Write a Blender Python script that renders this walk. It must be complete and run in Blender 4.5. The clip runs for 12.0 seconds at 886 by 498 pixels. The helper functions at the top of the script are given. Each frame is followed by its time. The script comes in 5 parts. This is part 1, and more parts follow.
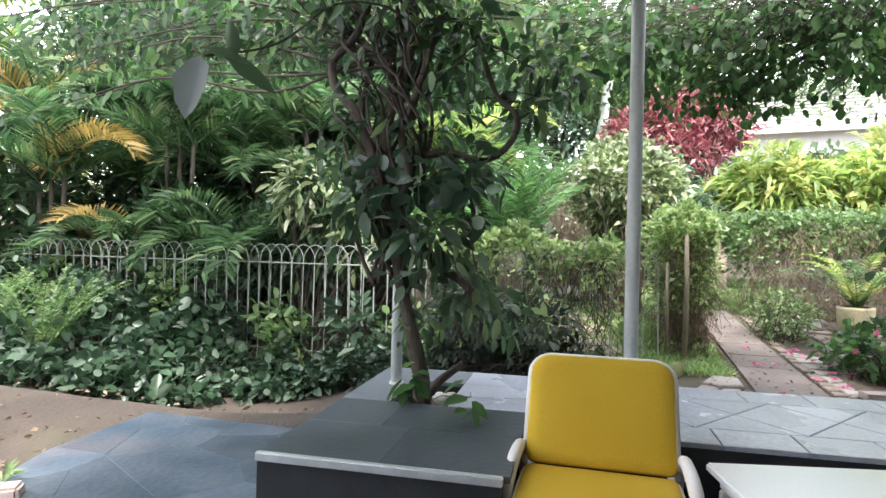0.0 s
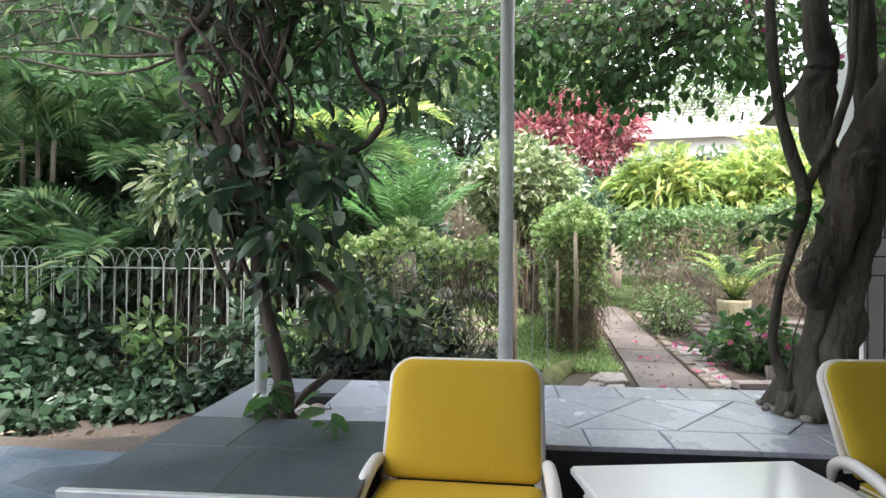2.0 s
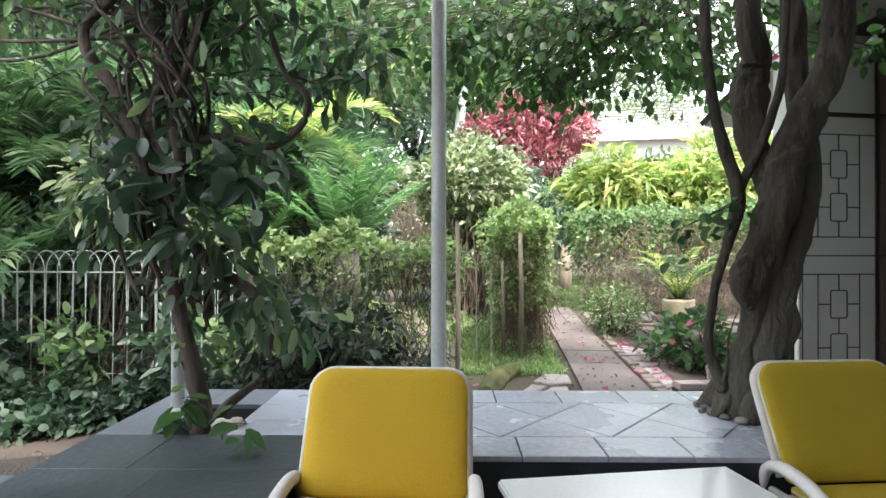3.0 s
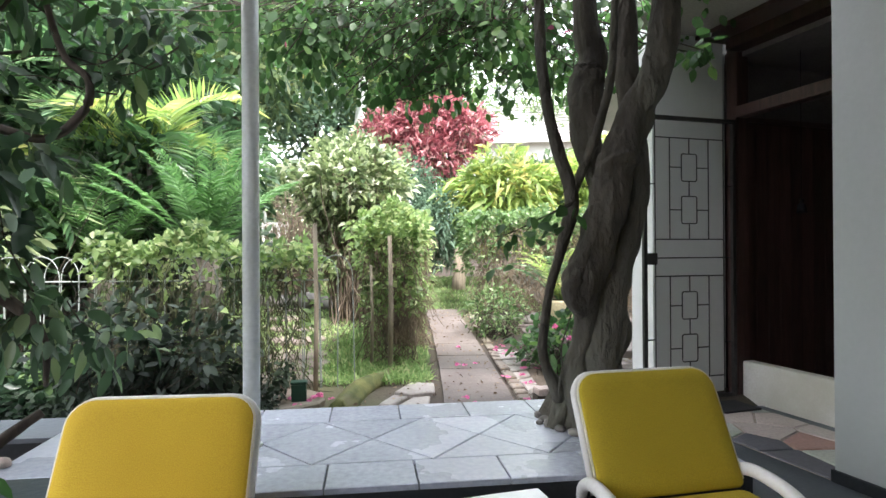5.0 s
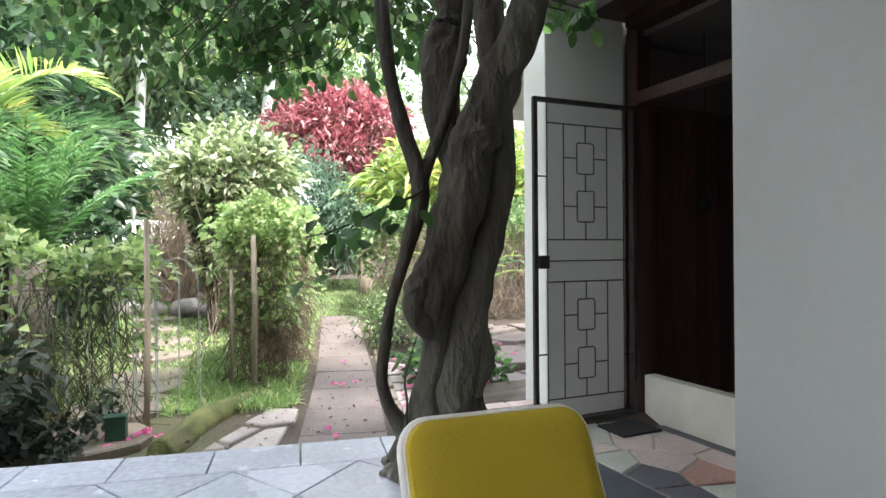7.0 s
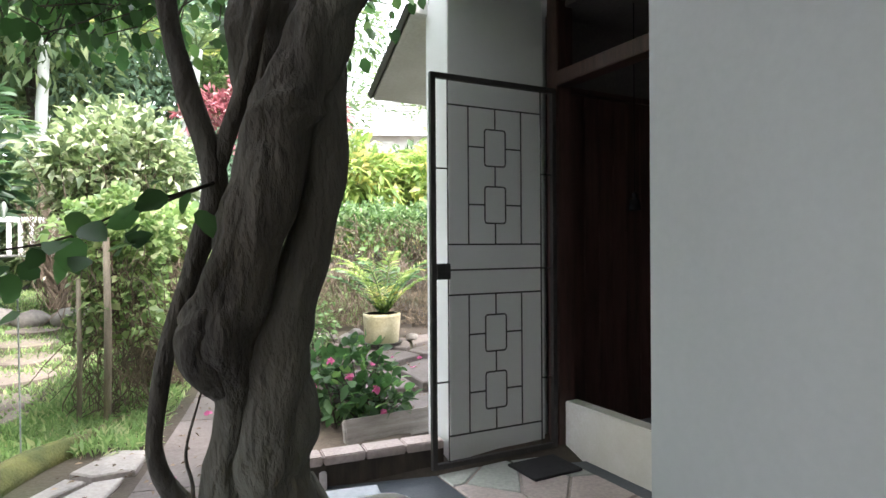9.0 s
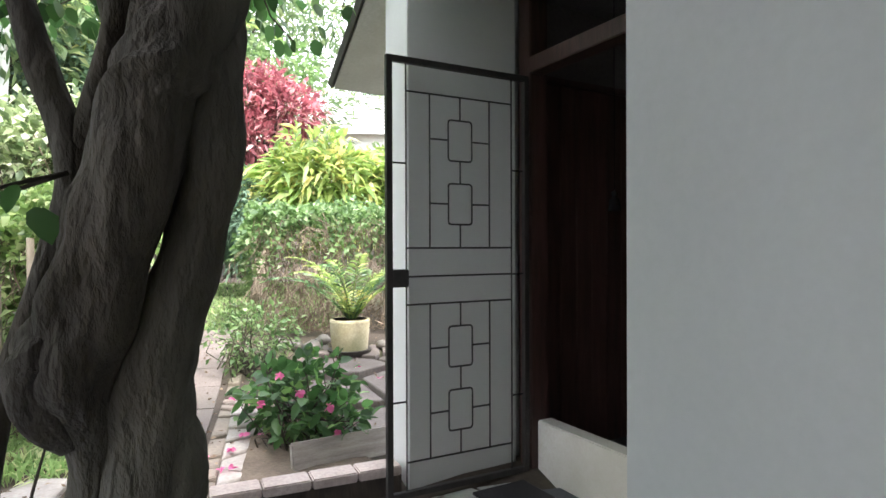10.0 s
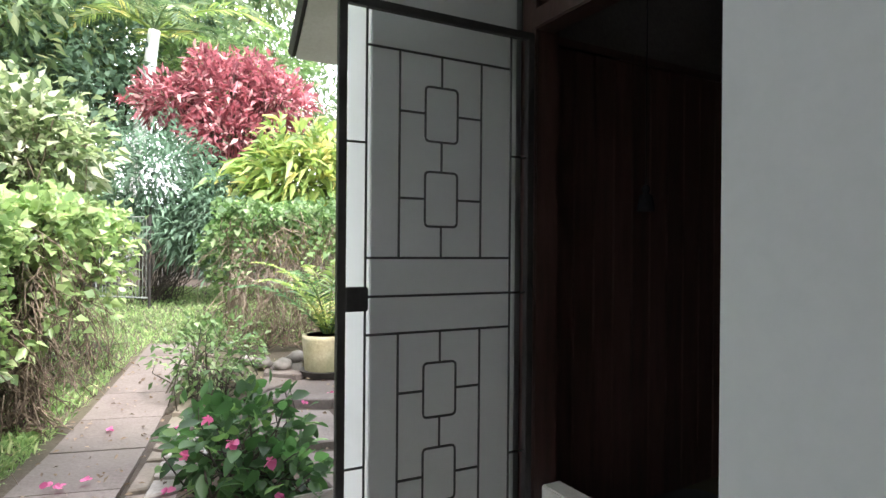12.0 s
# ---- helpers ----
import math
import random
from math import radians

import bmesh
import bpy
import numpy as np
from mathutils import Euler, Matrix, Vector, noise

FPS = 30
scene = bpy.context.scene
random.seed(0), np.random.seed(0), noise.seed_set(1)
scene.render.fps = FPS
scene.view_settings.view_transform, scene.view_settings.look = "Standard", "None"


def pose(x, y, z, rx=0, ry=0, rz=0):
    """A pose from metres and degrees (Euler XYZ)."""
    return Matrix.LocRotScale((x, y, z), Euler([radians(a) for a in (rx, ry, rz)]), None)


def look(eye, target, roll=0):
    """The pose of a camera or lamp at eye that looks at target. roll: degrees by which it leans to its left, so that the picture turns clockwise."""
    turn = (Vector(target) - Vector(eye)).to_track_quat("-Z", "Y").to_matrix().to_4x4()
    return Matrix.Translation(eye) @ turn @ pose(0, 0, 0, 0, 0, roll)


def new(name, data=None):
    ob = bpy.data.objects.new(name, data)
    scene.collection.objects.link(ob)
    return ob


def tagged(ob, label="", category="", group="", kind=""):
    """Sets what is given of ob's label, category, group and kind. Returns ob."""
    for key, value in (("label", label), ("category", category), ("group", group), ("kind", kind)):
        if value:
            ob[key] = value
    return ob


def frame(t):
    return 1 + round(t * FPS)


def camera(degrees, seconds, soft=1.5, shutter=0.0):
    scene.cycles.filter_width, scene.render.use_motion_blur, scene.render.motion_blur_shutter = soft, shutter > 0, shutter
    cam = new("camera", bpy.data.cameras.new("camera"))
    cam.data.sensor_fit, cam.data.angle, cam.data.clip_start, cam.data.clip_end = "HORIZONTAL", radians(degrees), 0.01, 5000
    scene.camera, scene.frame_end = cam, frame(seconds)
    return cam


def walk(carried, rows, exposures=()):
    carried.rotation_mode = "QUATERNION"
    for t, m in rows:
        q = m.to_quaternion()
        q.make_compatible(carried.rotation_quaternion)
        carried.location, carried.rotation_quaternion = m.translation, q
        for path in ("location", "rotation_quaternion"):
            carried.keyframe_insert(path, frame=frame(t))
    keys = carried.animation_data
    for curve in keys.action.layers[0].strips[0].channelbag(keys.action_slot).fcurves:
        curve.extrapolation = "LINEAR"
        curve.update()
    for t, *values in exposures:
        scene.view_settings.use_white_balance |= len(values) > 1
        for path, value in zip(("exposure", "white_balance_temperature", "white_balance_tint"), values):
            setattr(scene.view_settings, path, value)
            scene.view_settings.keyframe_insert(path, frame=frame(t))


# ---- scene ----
cam = camera(74.2, 12.0)
PATH = [
    (0, (2.463, 0.971, 1.032), (1.879, 2.884, 1.022), 1.3),
    (0.5, (2.511, 1.016, 1.031), (1.987, 2.946, 1.023), 1.0),
    (1, (2.544, 1.06, 1.019), (2.096, 3.01, 1.017), 0.9),
    (1.5, (2.594, 1.127, 1.008), (2.22, 3.092, 1.011), 0.6),
    (2, (2.668, 1.241, 1.006), (2.355, 3.217, 1.012), 0.4),
    (2.5, (2.728, 1.341, 1.005), (2.484, 3.326, 1.013), 0.3),
    (3, (2.786, 1.401, 1.008), (2.613, 3.394, 1.018), 0.1),
    (3.5, (2.867, 1.461, 1.015), (2.777, 3.459, 1.027), -0.1),
    (5.5, (3.36, 1.772, 1.048), (3.515, 3.766, 1.054), -0.3),
    (6, (3.488, 1.95, 1.054), (3.7, 3.939, 1.058), -0.3),
    (6.5, (3.594, 2.094, 1.057), (3.858, 4.076, 1.06), -0.4),
    (7, (3.702, 2.215, 1.055), (4.022, 4.189, 1.06), -0.4),
    (9, (4.193, 2.739, 1.104), (4.65, 4.686, 1.097), -0.4),
    (9.5, (4.279, 2.862, 1.11), (4.761, 4.803, 1.104), -0.4),
    (10, (4.394, 3.012, 1.122), (4.894, 4.948, 1.114), -0.2),
    (10.5, (4.526, 3.158, 1.141), (5.026, 5.094, 1.134), -0.1),
    (11, (4.594, 3.278, 1.141), (5.082, 5.217, 1.134), 0.0),
    (11.5, (4.643, 3.461, 1.145), (5.122, 5.403, 1.14), 0.3),
    (12, (4.675, 3.667, 1.148), (5.159, 5.608, 1.148), 0.5),
]
walk(cam, [(t, look(eye, target, roll)) for t, eye, target, roll in PATH], ((0, 1.08, 6350, 14), (3.5, 1.22, 6350, 14), (5.5, 1.38, 6350, 14), (9.5, 1.5, 6350, 14), (10.5, 1.5, 6350, 14), (12, 1.42, 6350, 14)))

# world, sun, exposure
scene.view_settings.exposure = 1.08
world = bpy.data.worlds.new("sky")
scene.world = world
world.use_nodes = True
wn = world.node_tree.nodes
sky = wn.new("ShaderNodeTexSky")
sky.sky_type = "NISHITA"
sky.sun_disc = False
sky.sun_elevation = radians(56)
sky.sun_rotation = radians(153)
sky.air_density, sky.dust_density = 1.4, 4.0
cloud = wn.new("ShaderNodeMix")
cloud.data_type = "RGBA"
cloud.inputs[0].default_value = 0.75
cloud.inputs[7].default_value = (15.0, 15.6, 16.2, 1)
world.node_tree.links.new(sky.outputs[0], cloud.inputs[6])
world.node_tree.links.new(cloud.outputs[2], wn["Background"].inputs[0])
wn["Background"].inputs[1].default_value = 0.15

sun = new("sun", bpy.data.lights.new("sun", "SUN"))
sun.data.energy, sun.data.angle, sun.data.color = 4.2, radians(9), (1.0, 0.96, 0.9)
sun.matrix_world = look((2 + 2.5, 8 - 5, 8.3), (2, 8, 0))

# ---- materials ----
def node_mat(name):
    m = bpy.data.materials.new(name)
    m.use_nodes = True
    return m, m.node_tree.nodes, m.node_tree.links, m.node_tree.nodes["Principled BSDF"]


def surface(name, a, b, rough=0.7, scale=6.0, fine=60.0, bump=0.2, metal=0.0, pick="", spread=0.25, stain=None, spec=0.5, stretch=(1, 1, 1), depth=0.01, grain=0.35):
    """Two-scale noise between colours a and b, fine relief, and a tone that differs from piece to piece."""
    m, n, l, p = node_mat(name)
    tc = n.new("ShaderNodeTexCoord")
    mp = n.new("ShaderNodeMapping")
    mp.inputs["Scale"].default_value = stretch
    l.new(tc.outputs["Object"], mp.inputs[0])
    big, small = n.new("ShaderNodeTexNoise"), n.new("ShaderNodeTexNoise")
    big.inputs["Scale"].default_value, small.inputs["Scale"].default_value = scale, fine
    big.inputs["Detail"].default_value, small.inputs["Detail"].default_value = 5, 4
    for x in (big, small):
        l.new(mp.outputs[0], x.inputs["Vector"])
    ramp = n.new("ShaderNodeValToRGB")
    ramp.color_ramp.elements[0].position, ramp.color_ramp.elements[1].position = 0.32, 0.68
    ramp.color_ramp.elements[0].color, ramp.color_ramp.elements[1].color = (*a, 1), (*b, 1)
    l.new(big.outputs[0], ramp.inputs[0])
    col = ramp.outputs[0]
    mul = n.new("ShaderNodeMix")
    mul.data_type, mul.blend_type = "RGBA", "OVERLAY"
    mul.inputs[0].default_value = grain
    l.new(col, mul.inputs[6])
    l.new(small.outputs[0], mul.inputs[7])
    col = mul.outputs[2]
    if stain:
        st = n.new("ShaderNodeTexNoise")
        st.inputs["Scale"].default_value, st.inputs["Detail"].default_value = scale * 0.35, 7
        l.new(mp.outputs[0], st.inputs["Vector"])
        rr = n.new("ShaderNodeValToRGB")
        rr.color_ramp.elements[0].position, rr.color_ramp.elements[1].position = 0.5, 0.72
        l.new(st.outputs[0], rr.inputs[0])
        mx = n.new("ShaderNodeMix")
        mx.data_type = "RGBA"
        l.new(rr.outputs[0], mx.inputs[0])
        l.new(col, mx.inputs[6])
        mx.inputs[7].default_value = (*stain, 1)
        col = mx.outputs[2]
    if pick:
        src = n.new("ShaderNodeObjectInfo").outputs["Random"] if pick == "object" else n.new("ShaderNodeNewGeometry").outputs["Random Per Island"]
        mr = n.new("ShaderNodeMapRange")
        mr.inputs[3].default_value, mr.inputs[4].default_value = 1 - spread, 1 + spread
        l.new(src, mr.inputs[0])
        hv = n.new("ShaderNodeHueSaturation")
        l.new(mr.outputs[0], hv.inputs["Value"])
        l.new(col, hv.inputs["Color"])
        col = hv.outputs[0]
    l.new(col, p.inputs["Base Color"])
    p.inputs["Metallic"].default_value = metal
    p.inputs["Specular IOR Level"].default_value = spec
    rm = n.new("ShaderNodeMapRange")
    rm.inputs[3].default_value, rm.inputs[4].default_value = max(0.03, rough - 0.12), min(1, rough + 0.12)
    l.new(big.outputs[0], rm.inputs[0])
    l.new(rm.outputs[0], p.inputs["Roughness"])
    if bump:
        bp = n.new("ShaderNodeBump")
        bp.inputs["Strength"].default_value, bp.inputs["Distance"].default_value = bump, depth
        l.new(small.outputs[0], bp.inputs["Height"])
        l.new(bp.outputs[0], p.inputs["Normal"])
    return m


def leafy(name, dark, light, third=None, gloss=0.45, through_light=0.35):
    """Leaf: colour differs leaf by leaf, some light passes through."""
    m, n, l, p = node_mat(name)
    ge = n.new("ShaderNodeNewGeometry")
    ramp = n.new("ShaderNodeValToRGB")
    e = ramp.color_ramp.elements
    e[0].color, e[1].color = (*dark, 1), (*light, 1)
    if third:
        e[1].position = 0.82
        e.new(0.93).color = (*third, 1)
    l.new(ge.outputs["Random Per Island"], ramp.inputs[0])
    tc = n.new("ShaderNodeTexCoord")
    no = n.new("ShaderNodeTexNoise")
    no.inputs["Scale"].default_value, no.inputs["Detail"].default_value = 2.2, 3
    l.new(tc.outputs["Object"], no.inputs["Vector"])
    hv = n.new("ShaderNodeHueSaturation")
    mr = n.new("ShaderNodeMapRange")
    mr.inputs[1].default_value, mr.inputs[2].default_value = 0.3, 0.7
    mr.inputs[3].default_value, mr.inputs[4].default_value = 0.7, 1.3
    l.new(no.outputs[0], mr.inputs[0])
    l.new(mr.outputs[0], hv.inputs["Value"])
    hv.inputs["Saturation"].default_value = 0.78
    l.new(ramp.outputs[0], hv.inputs["Color"])
    l.new(hv.outputs[0], p.inputs["Base Color"])
    p.inputs["Roughness"].default_value = gloss
    tr = n.new("ShaderNodeBsdfTranslucent")
    br = n.new("ShaderNodeHueSaturation")
    br.inputs["Saturation"].default_value, br.inputs["Value"].default_value = 1.1, 1.5
    l.new(hv.outputs[0], br.inputs["Color"])
    l.new(br.outputs[0], tr.inputs[0])
    mix = n.new("ShaderNodeMixShader")
    mix.inputs[0].default_value = through_light
    l.new(p.outputs[0], mix.inputs[1])
    l.new(tr.outputs[0], mix.inputs[2])
    l.new(mix.outputs[0], n["Material Output"].inputs[0])
    return m


M = {
    # one white paint twice: shade mixed into "wall", light into "gate_wall"
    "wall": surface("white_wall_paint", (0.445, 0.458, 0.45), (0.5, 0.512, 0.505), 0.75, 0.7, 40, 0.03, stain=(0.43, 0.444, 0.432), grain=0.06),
    "gate_wall": surface("white_wall_paint_lit", (0.72, 0.72, 0.7), (0.8, 0.8, 0.78), 0.75, 0.9, 40, 0.04, stain=(0.66, 0.65, 0.62), grain=0.06),
    "plinth": surface("plinth_paint", (0.66, 0.62, 0.56), (0.76, 0.73, 0.68), 0.7, 3, 70, 0.15, stain=(0.5, 0.47, 0.38)),
    "grout": surface("grout", (0.6, 0.56, 0.53), (0.74, 0.71, 0.68), 0.9, 8, 120, 0.4),
    "mortar": surface("brown_mortar", (0.3, 0.25, 0.22), (0.4, 0.34, 0.3), 0.9, 8, 120, 0.4),
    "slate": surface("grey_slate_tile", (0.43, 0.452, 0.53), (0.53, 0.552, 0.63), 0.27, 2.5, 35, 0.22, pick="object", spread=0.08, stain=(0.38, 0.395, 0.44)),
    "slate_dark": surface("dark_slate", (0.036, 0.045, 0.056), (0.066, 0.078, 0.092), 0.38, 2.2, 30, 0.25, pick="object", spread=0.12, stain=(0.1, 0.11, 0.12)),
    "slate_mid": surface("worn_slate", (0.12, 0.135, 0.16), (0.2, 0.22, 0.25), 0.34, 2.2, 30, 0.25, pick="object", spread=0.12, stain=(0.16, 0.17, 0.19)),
    "slate_blue": surface("blue_slate", (0.05, 0.075, 0.105), (0.115, 0.14, 0.17), 0.42, 3.2, 30, 0.35, pick="object", spread=0.3, stain=(0.15, 0.13, 0.135)),
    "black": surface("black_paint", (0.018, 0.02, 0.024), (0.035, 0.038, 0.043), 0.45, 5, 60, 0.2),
    "box_green": surface("dark_green_paint", (0.012, 0.05, 0.03), (0.02, 0.075, 0.045), 0.5, 6, 60, 0.1),
    "nosing": surface("worn_aluminium", (0.7, 0.72, 0.73), (0.85, 0.86, 0.87), 0.35, 12, 90, 0.1, metal=0.7),
    "floor": surface("dark_floor_paint", (0.055, 0.065, 0.075), (0.09, 0.1, 0.11), 0.5, 3, 60, 0.15),
    "pole": surface("white_pole_paint", (0.6, 0.63, 0.6), (0.7, 0.72, 0.69), 0.5, 4, 50, 0.1, stain=(0.5, 0.52, 0.47)),
    "iron": surface("dark_iron_paint", (0.02, 0.018, 0.017), (0.045, 0.04, 0.037), 0.5, 12, 120, 0.25),
    "fence": surface("weathered_white_metal", (0.22, 0.25, 0.23), (0.35, 0.38, 0.35), 0.5, 10, 80, 0.2, stain=(0.3, 0.33, 0.27)),
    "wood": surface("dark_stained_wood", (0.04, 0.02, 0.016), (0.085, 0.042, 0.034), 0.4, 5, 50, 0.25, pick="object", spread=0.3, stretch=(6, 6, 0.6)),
    "plank": surface("weathered_plank", (0.28, 0.25, 0.22), (0.46, 0.42, 0.38), 0.85, 4, 40, 0.5, stretch=(1, 9, 9)),
    "stake": surface("stake_wood", (0.22, 0.18, 0.13), (0.36, 0.3, 0.23), 0.85, 8, 60, 0.4, stretch=(4, 4, 0.6)),
    "bark": surface("grey_brown_bark", (0.036, 0.03, 0.023), (0.088, 0.075, 0.057), 0.92, 5, 26, 0.9, stain=(0.12, 0.115, 0.09), stretch=(1.4, 1.4, 0.55), depth=0.035),
    "bark_red": surface("reddish_stem_bark", (0.035, 0.027, 0.021), (0.085, 0.066, 0.05), 0.9, 7, 30, 0.8, stretch=(2, 2, 0.5)),
    "twig": surface("dry_twigs", (0.11, 0.085, 0.062), (0.29, 0.225, 0.165), 0.9, 8, 40, 0.2, pick="island", spread=0.35),
    "vine_green": surface("green_vine_stem", (0.035, 0.05, 0.02), (0.1, 0.105, 0.048), 0.85, 8, 40, 0.2, pick="island", spread=0.35),
    "twig_dark": surface("dark_twigs", (0.035, 0.03, 0.022), (0.09, 0.075, 0.055), 0.9, 8, 40, 0.2, pick="island", spread=0.3),
    "soil": surface("earth", (0.1, 0.075, 0.055), (0.2, 0.155, 0.12), 0.95, 5, 50, 0.8),
    "ground": surface("garden_ground", (0.05, 0.038, 0.029), (0.09, 0.07, 0.053), 0.95, 1.6, 40, 0.7, stain=(0.11, 0.115, 0.055)),
    "concrete": surface("path_concrete", (0.13, 0.106, 0.096), (0.195, 0.165, 0.15), 0.85, 3, 50, 0.4, pick="object", spread=0.1, stain=(0.15, 0.13, 0.11)),
    "flag": surface("pale_flagstone", (0.3, 0.27, 0.25), (0.43, 0.39, 0.36), 0.8, 4, 50, 0.4, pick="object", spread=0.18, stain=(0.3, 0.27, 0.22)),
    "step_stone": surface("brown_stone", (0.17, 0.14, 0.115), (0.27, 0.225, 0.19), 0.85, 4, 50, 0.4, pick="object", spread=0.15, stain=(0.2, 0.18, 0.12)),
    "kerbstone": surface("pink_stone", (0.45, 0.36, 0.32), (0.58, 0.48, 0.44), 0.8, 5, 50, 0.4, pick="object", spread=0.12),
    "rock": surface("grey_rock", (0.15, 0.138, 0.125), (0.28, 0.255, 0.23), 0.9, 5, 30, 0.6, pick="object", spread=0.25),
    "moss": surface("moss", (0.06, 0.08, 0.025), (0.16, 0.165, 0.055), 0.95, 9, 90, 1.0, stain=(0.2, 0.17, 0.1)),
    "crazy_green": surface("crazy_sage", (0.36, 0.37, 0.33), (0.45, 0.46, 0.41), 0.5, 4, 50, 0.2, pick="object", spread=0.15),
    "crazy_pink": surface("crazy_pink", (0.44, 0.36, 0.33), (0.54, 0.46, 0.42), 0.5, 4, 50, 0.2, pick="object", spread=0.15),
    "crazy_red": surface("crazy_red", (0.34, 0.19, 0.16), (0.4, 0.24, 0.2), 0.5, 4, 50, 0.2, pick="object", spread=0.15),
    "crazy_dark": surface("crazy_dark", (0.07, 0.07, 0.085), (0.12, 0.115, 0.13), 0.5, 4, 50, 0.2, pick="object", spread=0.15),
    "fabric": surface("mustard_canvas", (0.6, 0.38, 0.015), (0.68, 0.45, 0.03), 0.85, 2.0, 260, 0.35, stain=(0.53, 0.33, 0.02)),
    # the same canvas darkened, so the second lounger's deeper shade sits in its colour
    "fabric_shaded": surface("mustard_canvas_shaded", (0.5, 0.36, 0.016), (0.57, 0.42, 0.03), 0.85, 2.0, 260, 0.35, stain=(0.45, 0.32, 0.02)),
    "piping": surface("pale_piping", (0.72, 0.66, 0.5), (0.8, 0.74, 0.6), 0.75, 8, 120, 0.2),
    "plastic": surface("white_plastic", (0.72, 0.69, 0.66), (0.8, 0.77, 0.74), 0.38, 3, 60, 0.04, stain=(0.66, 0.6, 0.55)),
    "tabletop": surface("white_table_laminate", (0.78, 0.8, 0.8), (0.83, 0.84, 0.84), 0.16, 2, 60, 0.02),
    "terracotta": surface("pot_cement", (0.33, 0.29, 0.17), (0.5, 0.45, 0.32), 0.85, 5, 50, 0.4, stain=(0.2, 0.22, 0.1)),
    "matt_black": surface("matt_black_iron", (0.008, 0.008, 0.009), (0.014, 0.013, 0.014), 0.95, 8, 90, 0.2, spec=0.02),
    "rubber": surface("dark_mat", (0.015, 0.014, 0.016), (0.03, 0.028, 0.03), 0.9, 8, 140, 0.6),
    "soffit": surface("soffit_board", (0.62, 0.62, 0.58), (0.72, 0.71, 0.67), 0.8, 3, 60, 0.1, stain=(0.5, 0.49, 0.44)),
    "roof_tile": surface("grey_roof_tile", (0.32, 0.31, 0.3), (0.45, 0.44, 0.42), 0.8, 3, 30, 0.4, pick="object", spread=0.12),
    "white_trim": surface("white_trim", (0.74, 0.74, 0.72), (0.82, 0.82, 0.8), 0.6, 3, 60, 0.05),
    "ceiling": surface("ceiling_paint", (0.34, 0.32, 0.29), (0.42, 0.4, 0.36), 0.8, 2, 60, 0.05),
    # plaster tone pulled down to stand in for the inner room's shade
    "shaded_plaster": surface("plaster_darkened_for_shade", (0.12, 0.1, 0.1), (0.17, 0.145, 0.14), 0.85, 3, 50, 0.1),
    "glass_dark": surface("dark_window_glass", (0.03, 0.035, 0.04), (0.05, 0.055, 0.06), 0.12, 2, 30, 0.0),
    "petal": leafy("magenta_petal", (0.5, 0.01, 0.16), (0.75, 0.05, 0.32), gloss=0.6),
    "mushroom_white": surface("white_stone", (0.6, 0.57, 0.53), (0.72, 0.7, 0.66), 0.7, 8, 60, 0.3),
    # foliage
    "lf_dark": leafy("dark_glossy_leaf", (0.012, 0.045, 0.016), (0.05, 0.125, 0.035), gloss=0.36, through_light=0.3),
    "lf_tree": leafy("vine_tree_leaf", (0.018, 0.05, 0.02), (0.065, 0.14, 0.05), (0.17, 0.25, 0.08), gloss=0.4, through_light=0.4),
    "lf_round": leafy("round_leaf", (0.02, 0.07, 0.012), (0.06, 0.17, 0.03), (0.12, 0.25, 0.04), gloss=0.45, through_light=0.45),
    "lf_ivy": leafy("ground_cover_leaf", (0.011, 0.04, 0.018), (0.048, 0.112, 0.046), (0.16, 0.23, 0.15), gloss=0.33, through_light=0.25),
    "lf_palm": leafy("palm_leaf", (0.026, 0.085, 0.026), (0.1, 0.23, 0.06), (0.24, 0.33, 0.12), gloss=0.35, through_light=0.4),
    "lf_cycad": leafy("cycad_leaf", (0.05, 0.16, 0.03), (0.14, 0.33, 0.07), gloss=0.35, through_light=0.4),
    "lf_hedge": leafy("bright_hedge_leaf", (0.11, 0.21, 0.045), (0.31, 0.45, 0.11), (0.5, 0.56, 0.24), gloss=0.4, through_light=0.4),
    "lf_hedge2": leafy("mid_hedge_leaf", (0.05, 0.12, 0.025), (0.15, 0.28, 0.06), (0.3, 0.4, 0.16), gloss=0.4, through_light=0.4),
    "lf_var": leafy("variegated_leaf", (0.05, 0.1, 0.028), (0.3, 0.38, 0.14), (0.66, 0.67, 0.48), gloss=0.4, through_light=0.35),
    # leaf colour lowered to paint in the gloom of the hollow behind the terrace
    "lf_shaded": leafy("leaf_darkened_for_shade", (0.008, 0.022, 0.01), (0.028, 0.055, 0.022), gloss=0.6, through_light=0.2),
    "lf_pale": leafy("pale_underside_leaf", (0.2, 0.24, 0.23), (0.26, 0.3, 0.28), gloss=0.5, through_light=0.2),
    "lf_grey": leafy("grey_green_leaf", (0.07, 0.15, 0.085), (0.15, 0.27, 0.15), gloss=0.8, through_light=0.3),
    "lf_yellow": leafy("yellow_green_leaf", (0.12, 0.23, 0.03), (0.32, 0.42, 0.06), (0.6, 0.53, 0.12), gloss=0.4, through_light=0.45),
    "lf_red": leafy("red_leaf", (0.16, 0.022, 0.035), (0.42, 0.08, 0.105), (0.55, 0.3, 0.28), gloss=0.45, through_light=0.4),
    "lf_orange": leafy("yellowed_frond", (0.4, 0.26, 0.03), (0.62, 0.42, 0.06), gloss=0.5, through_light=0.4),
    "lf_far": leafy("far_tree_leaf", (0.05, 0.11, 0.035), (0.16, 0.25, 0.08), (0.28, 0.34, 0.13), gloss=0.6, through_light=0.4),
    "litter": leafy("dead_leaf", (0.1, 0.06, 0.035), (0.3, 0.2, 0.11), gloss=0.8, through_light=0.15),
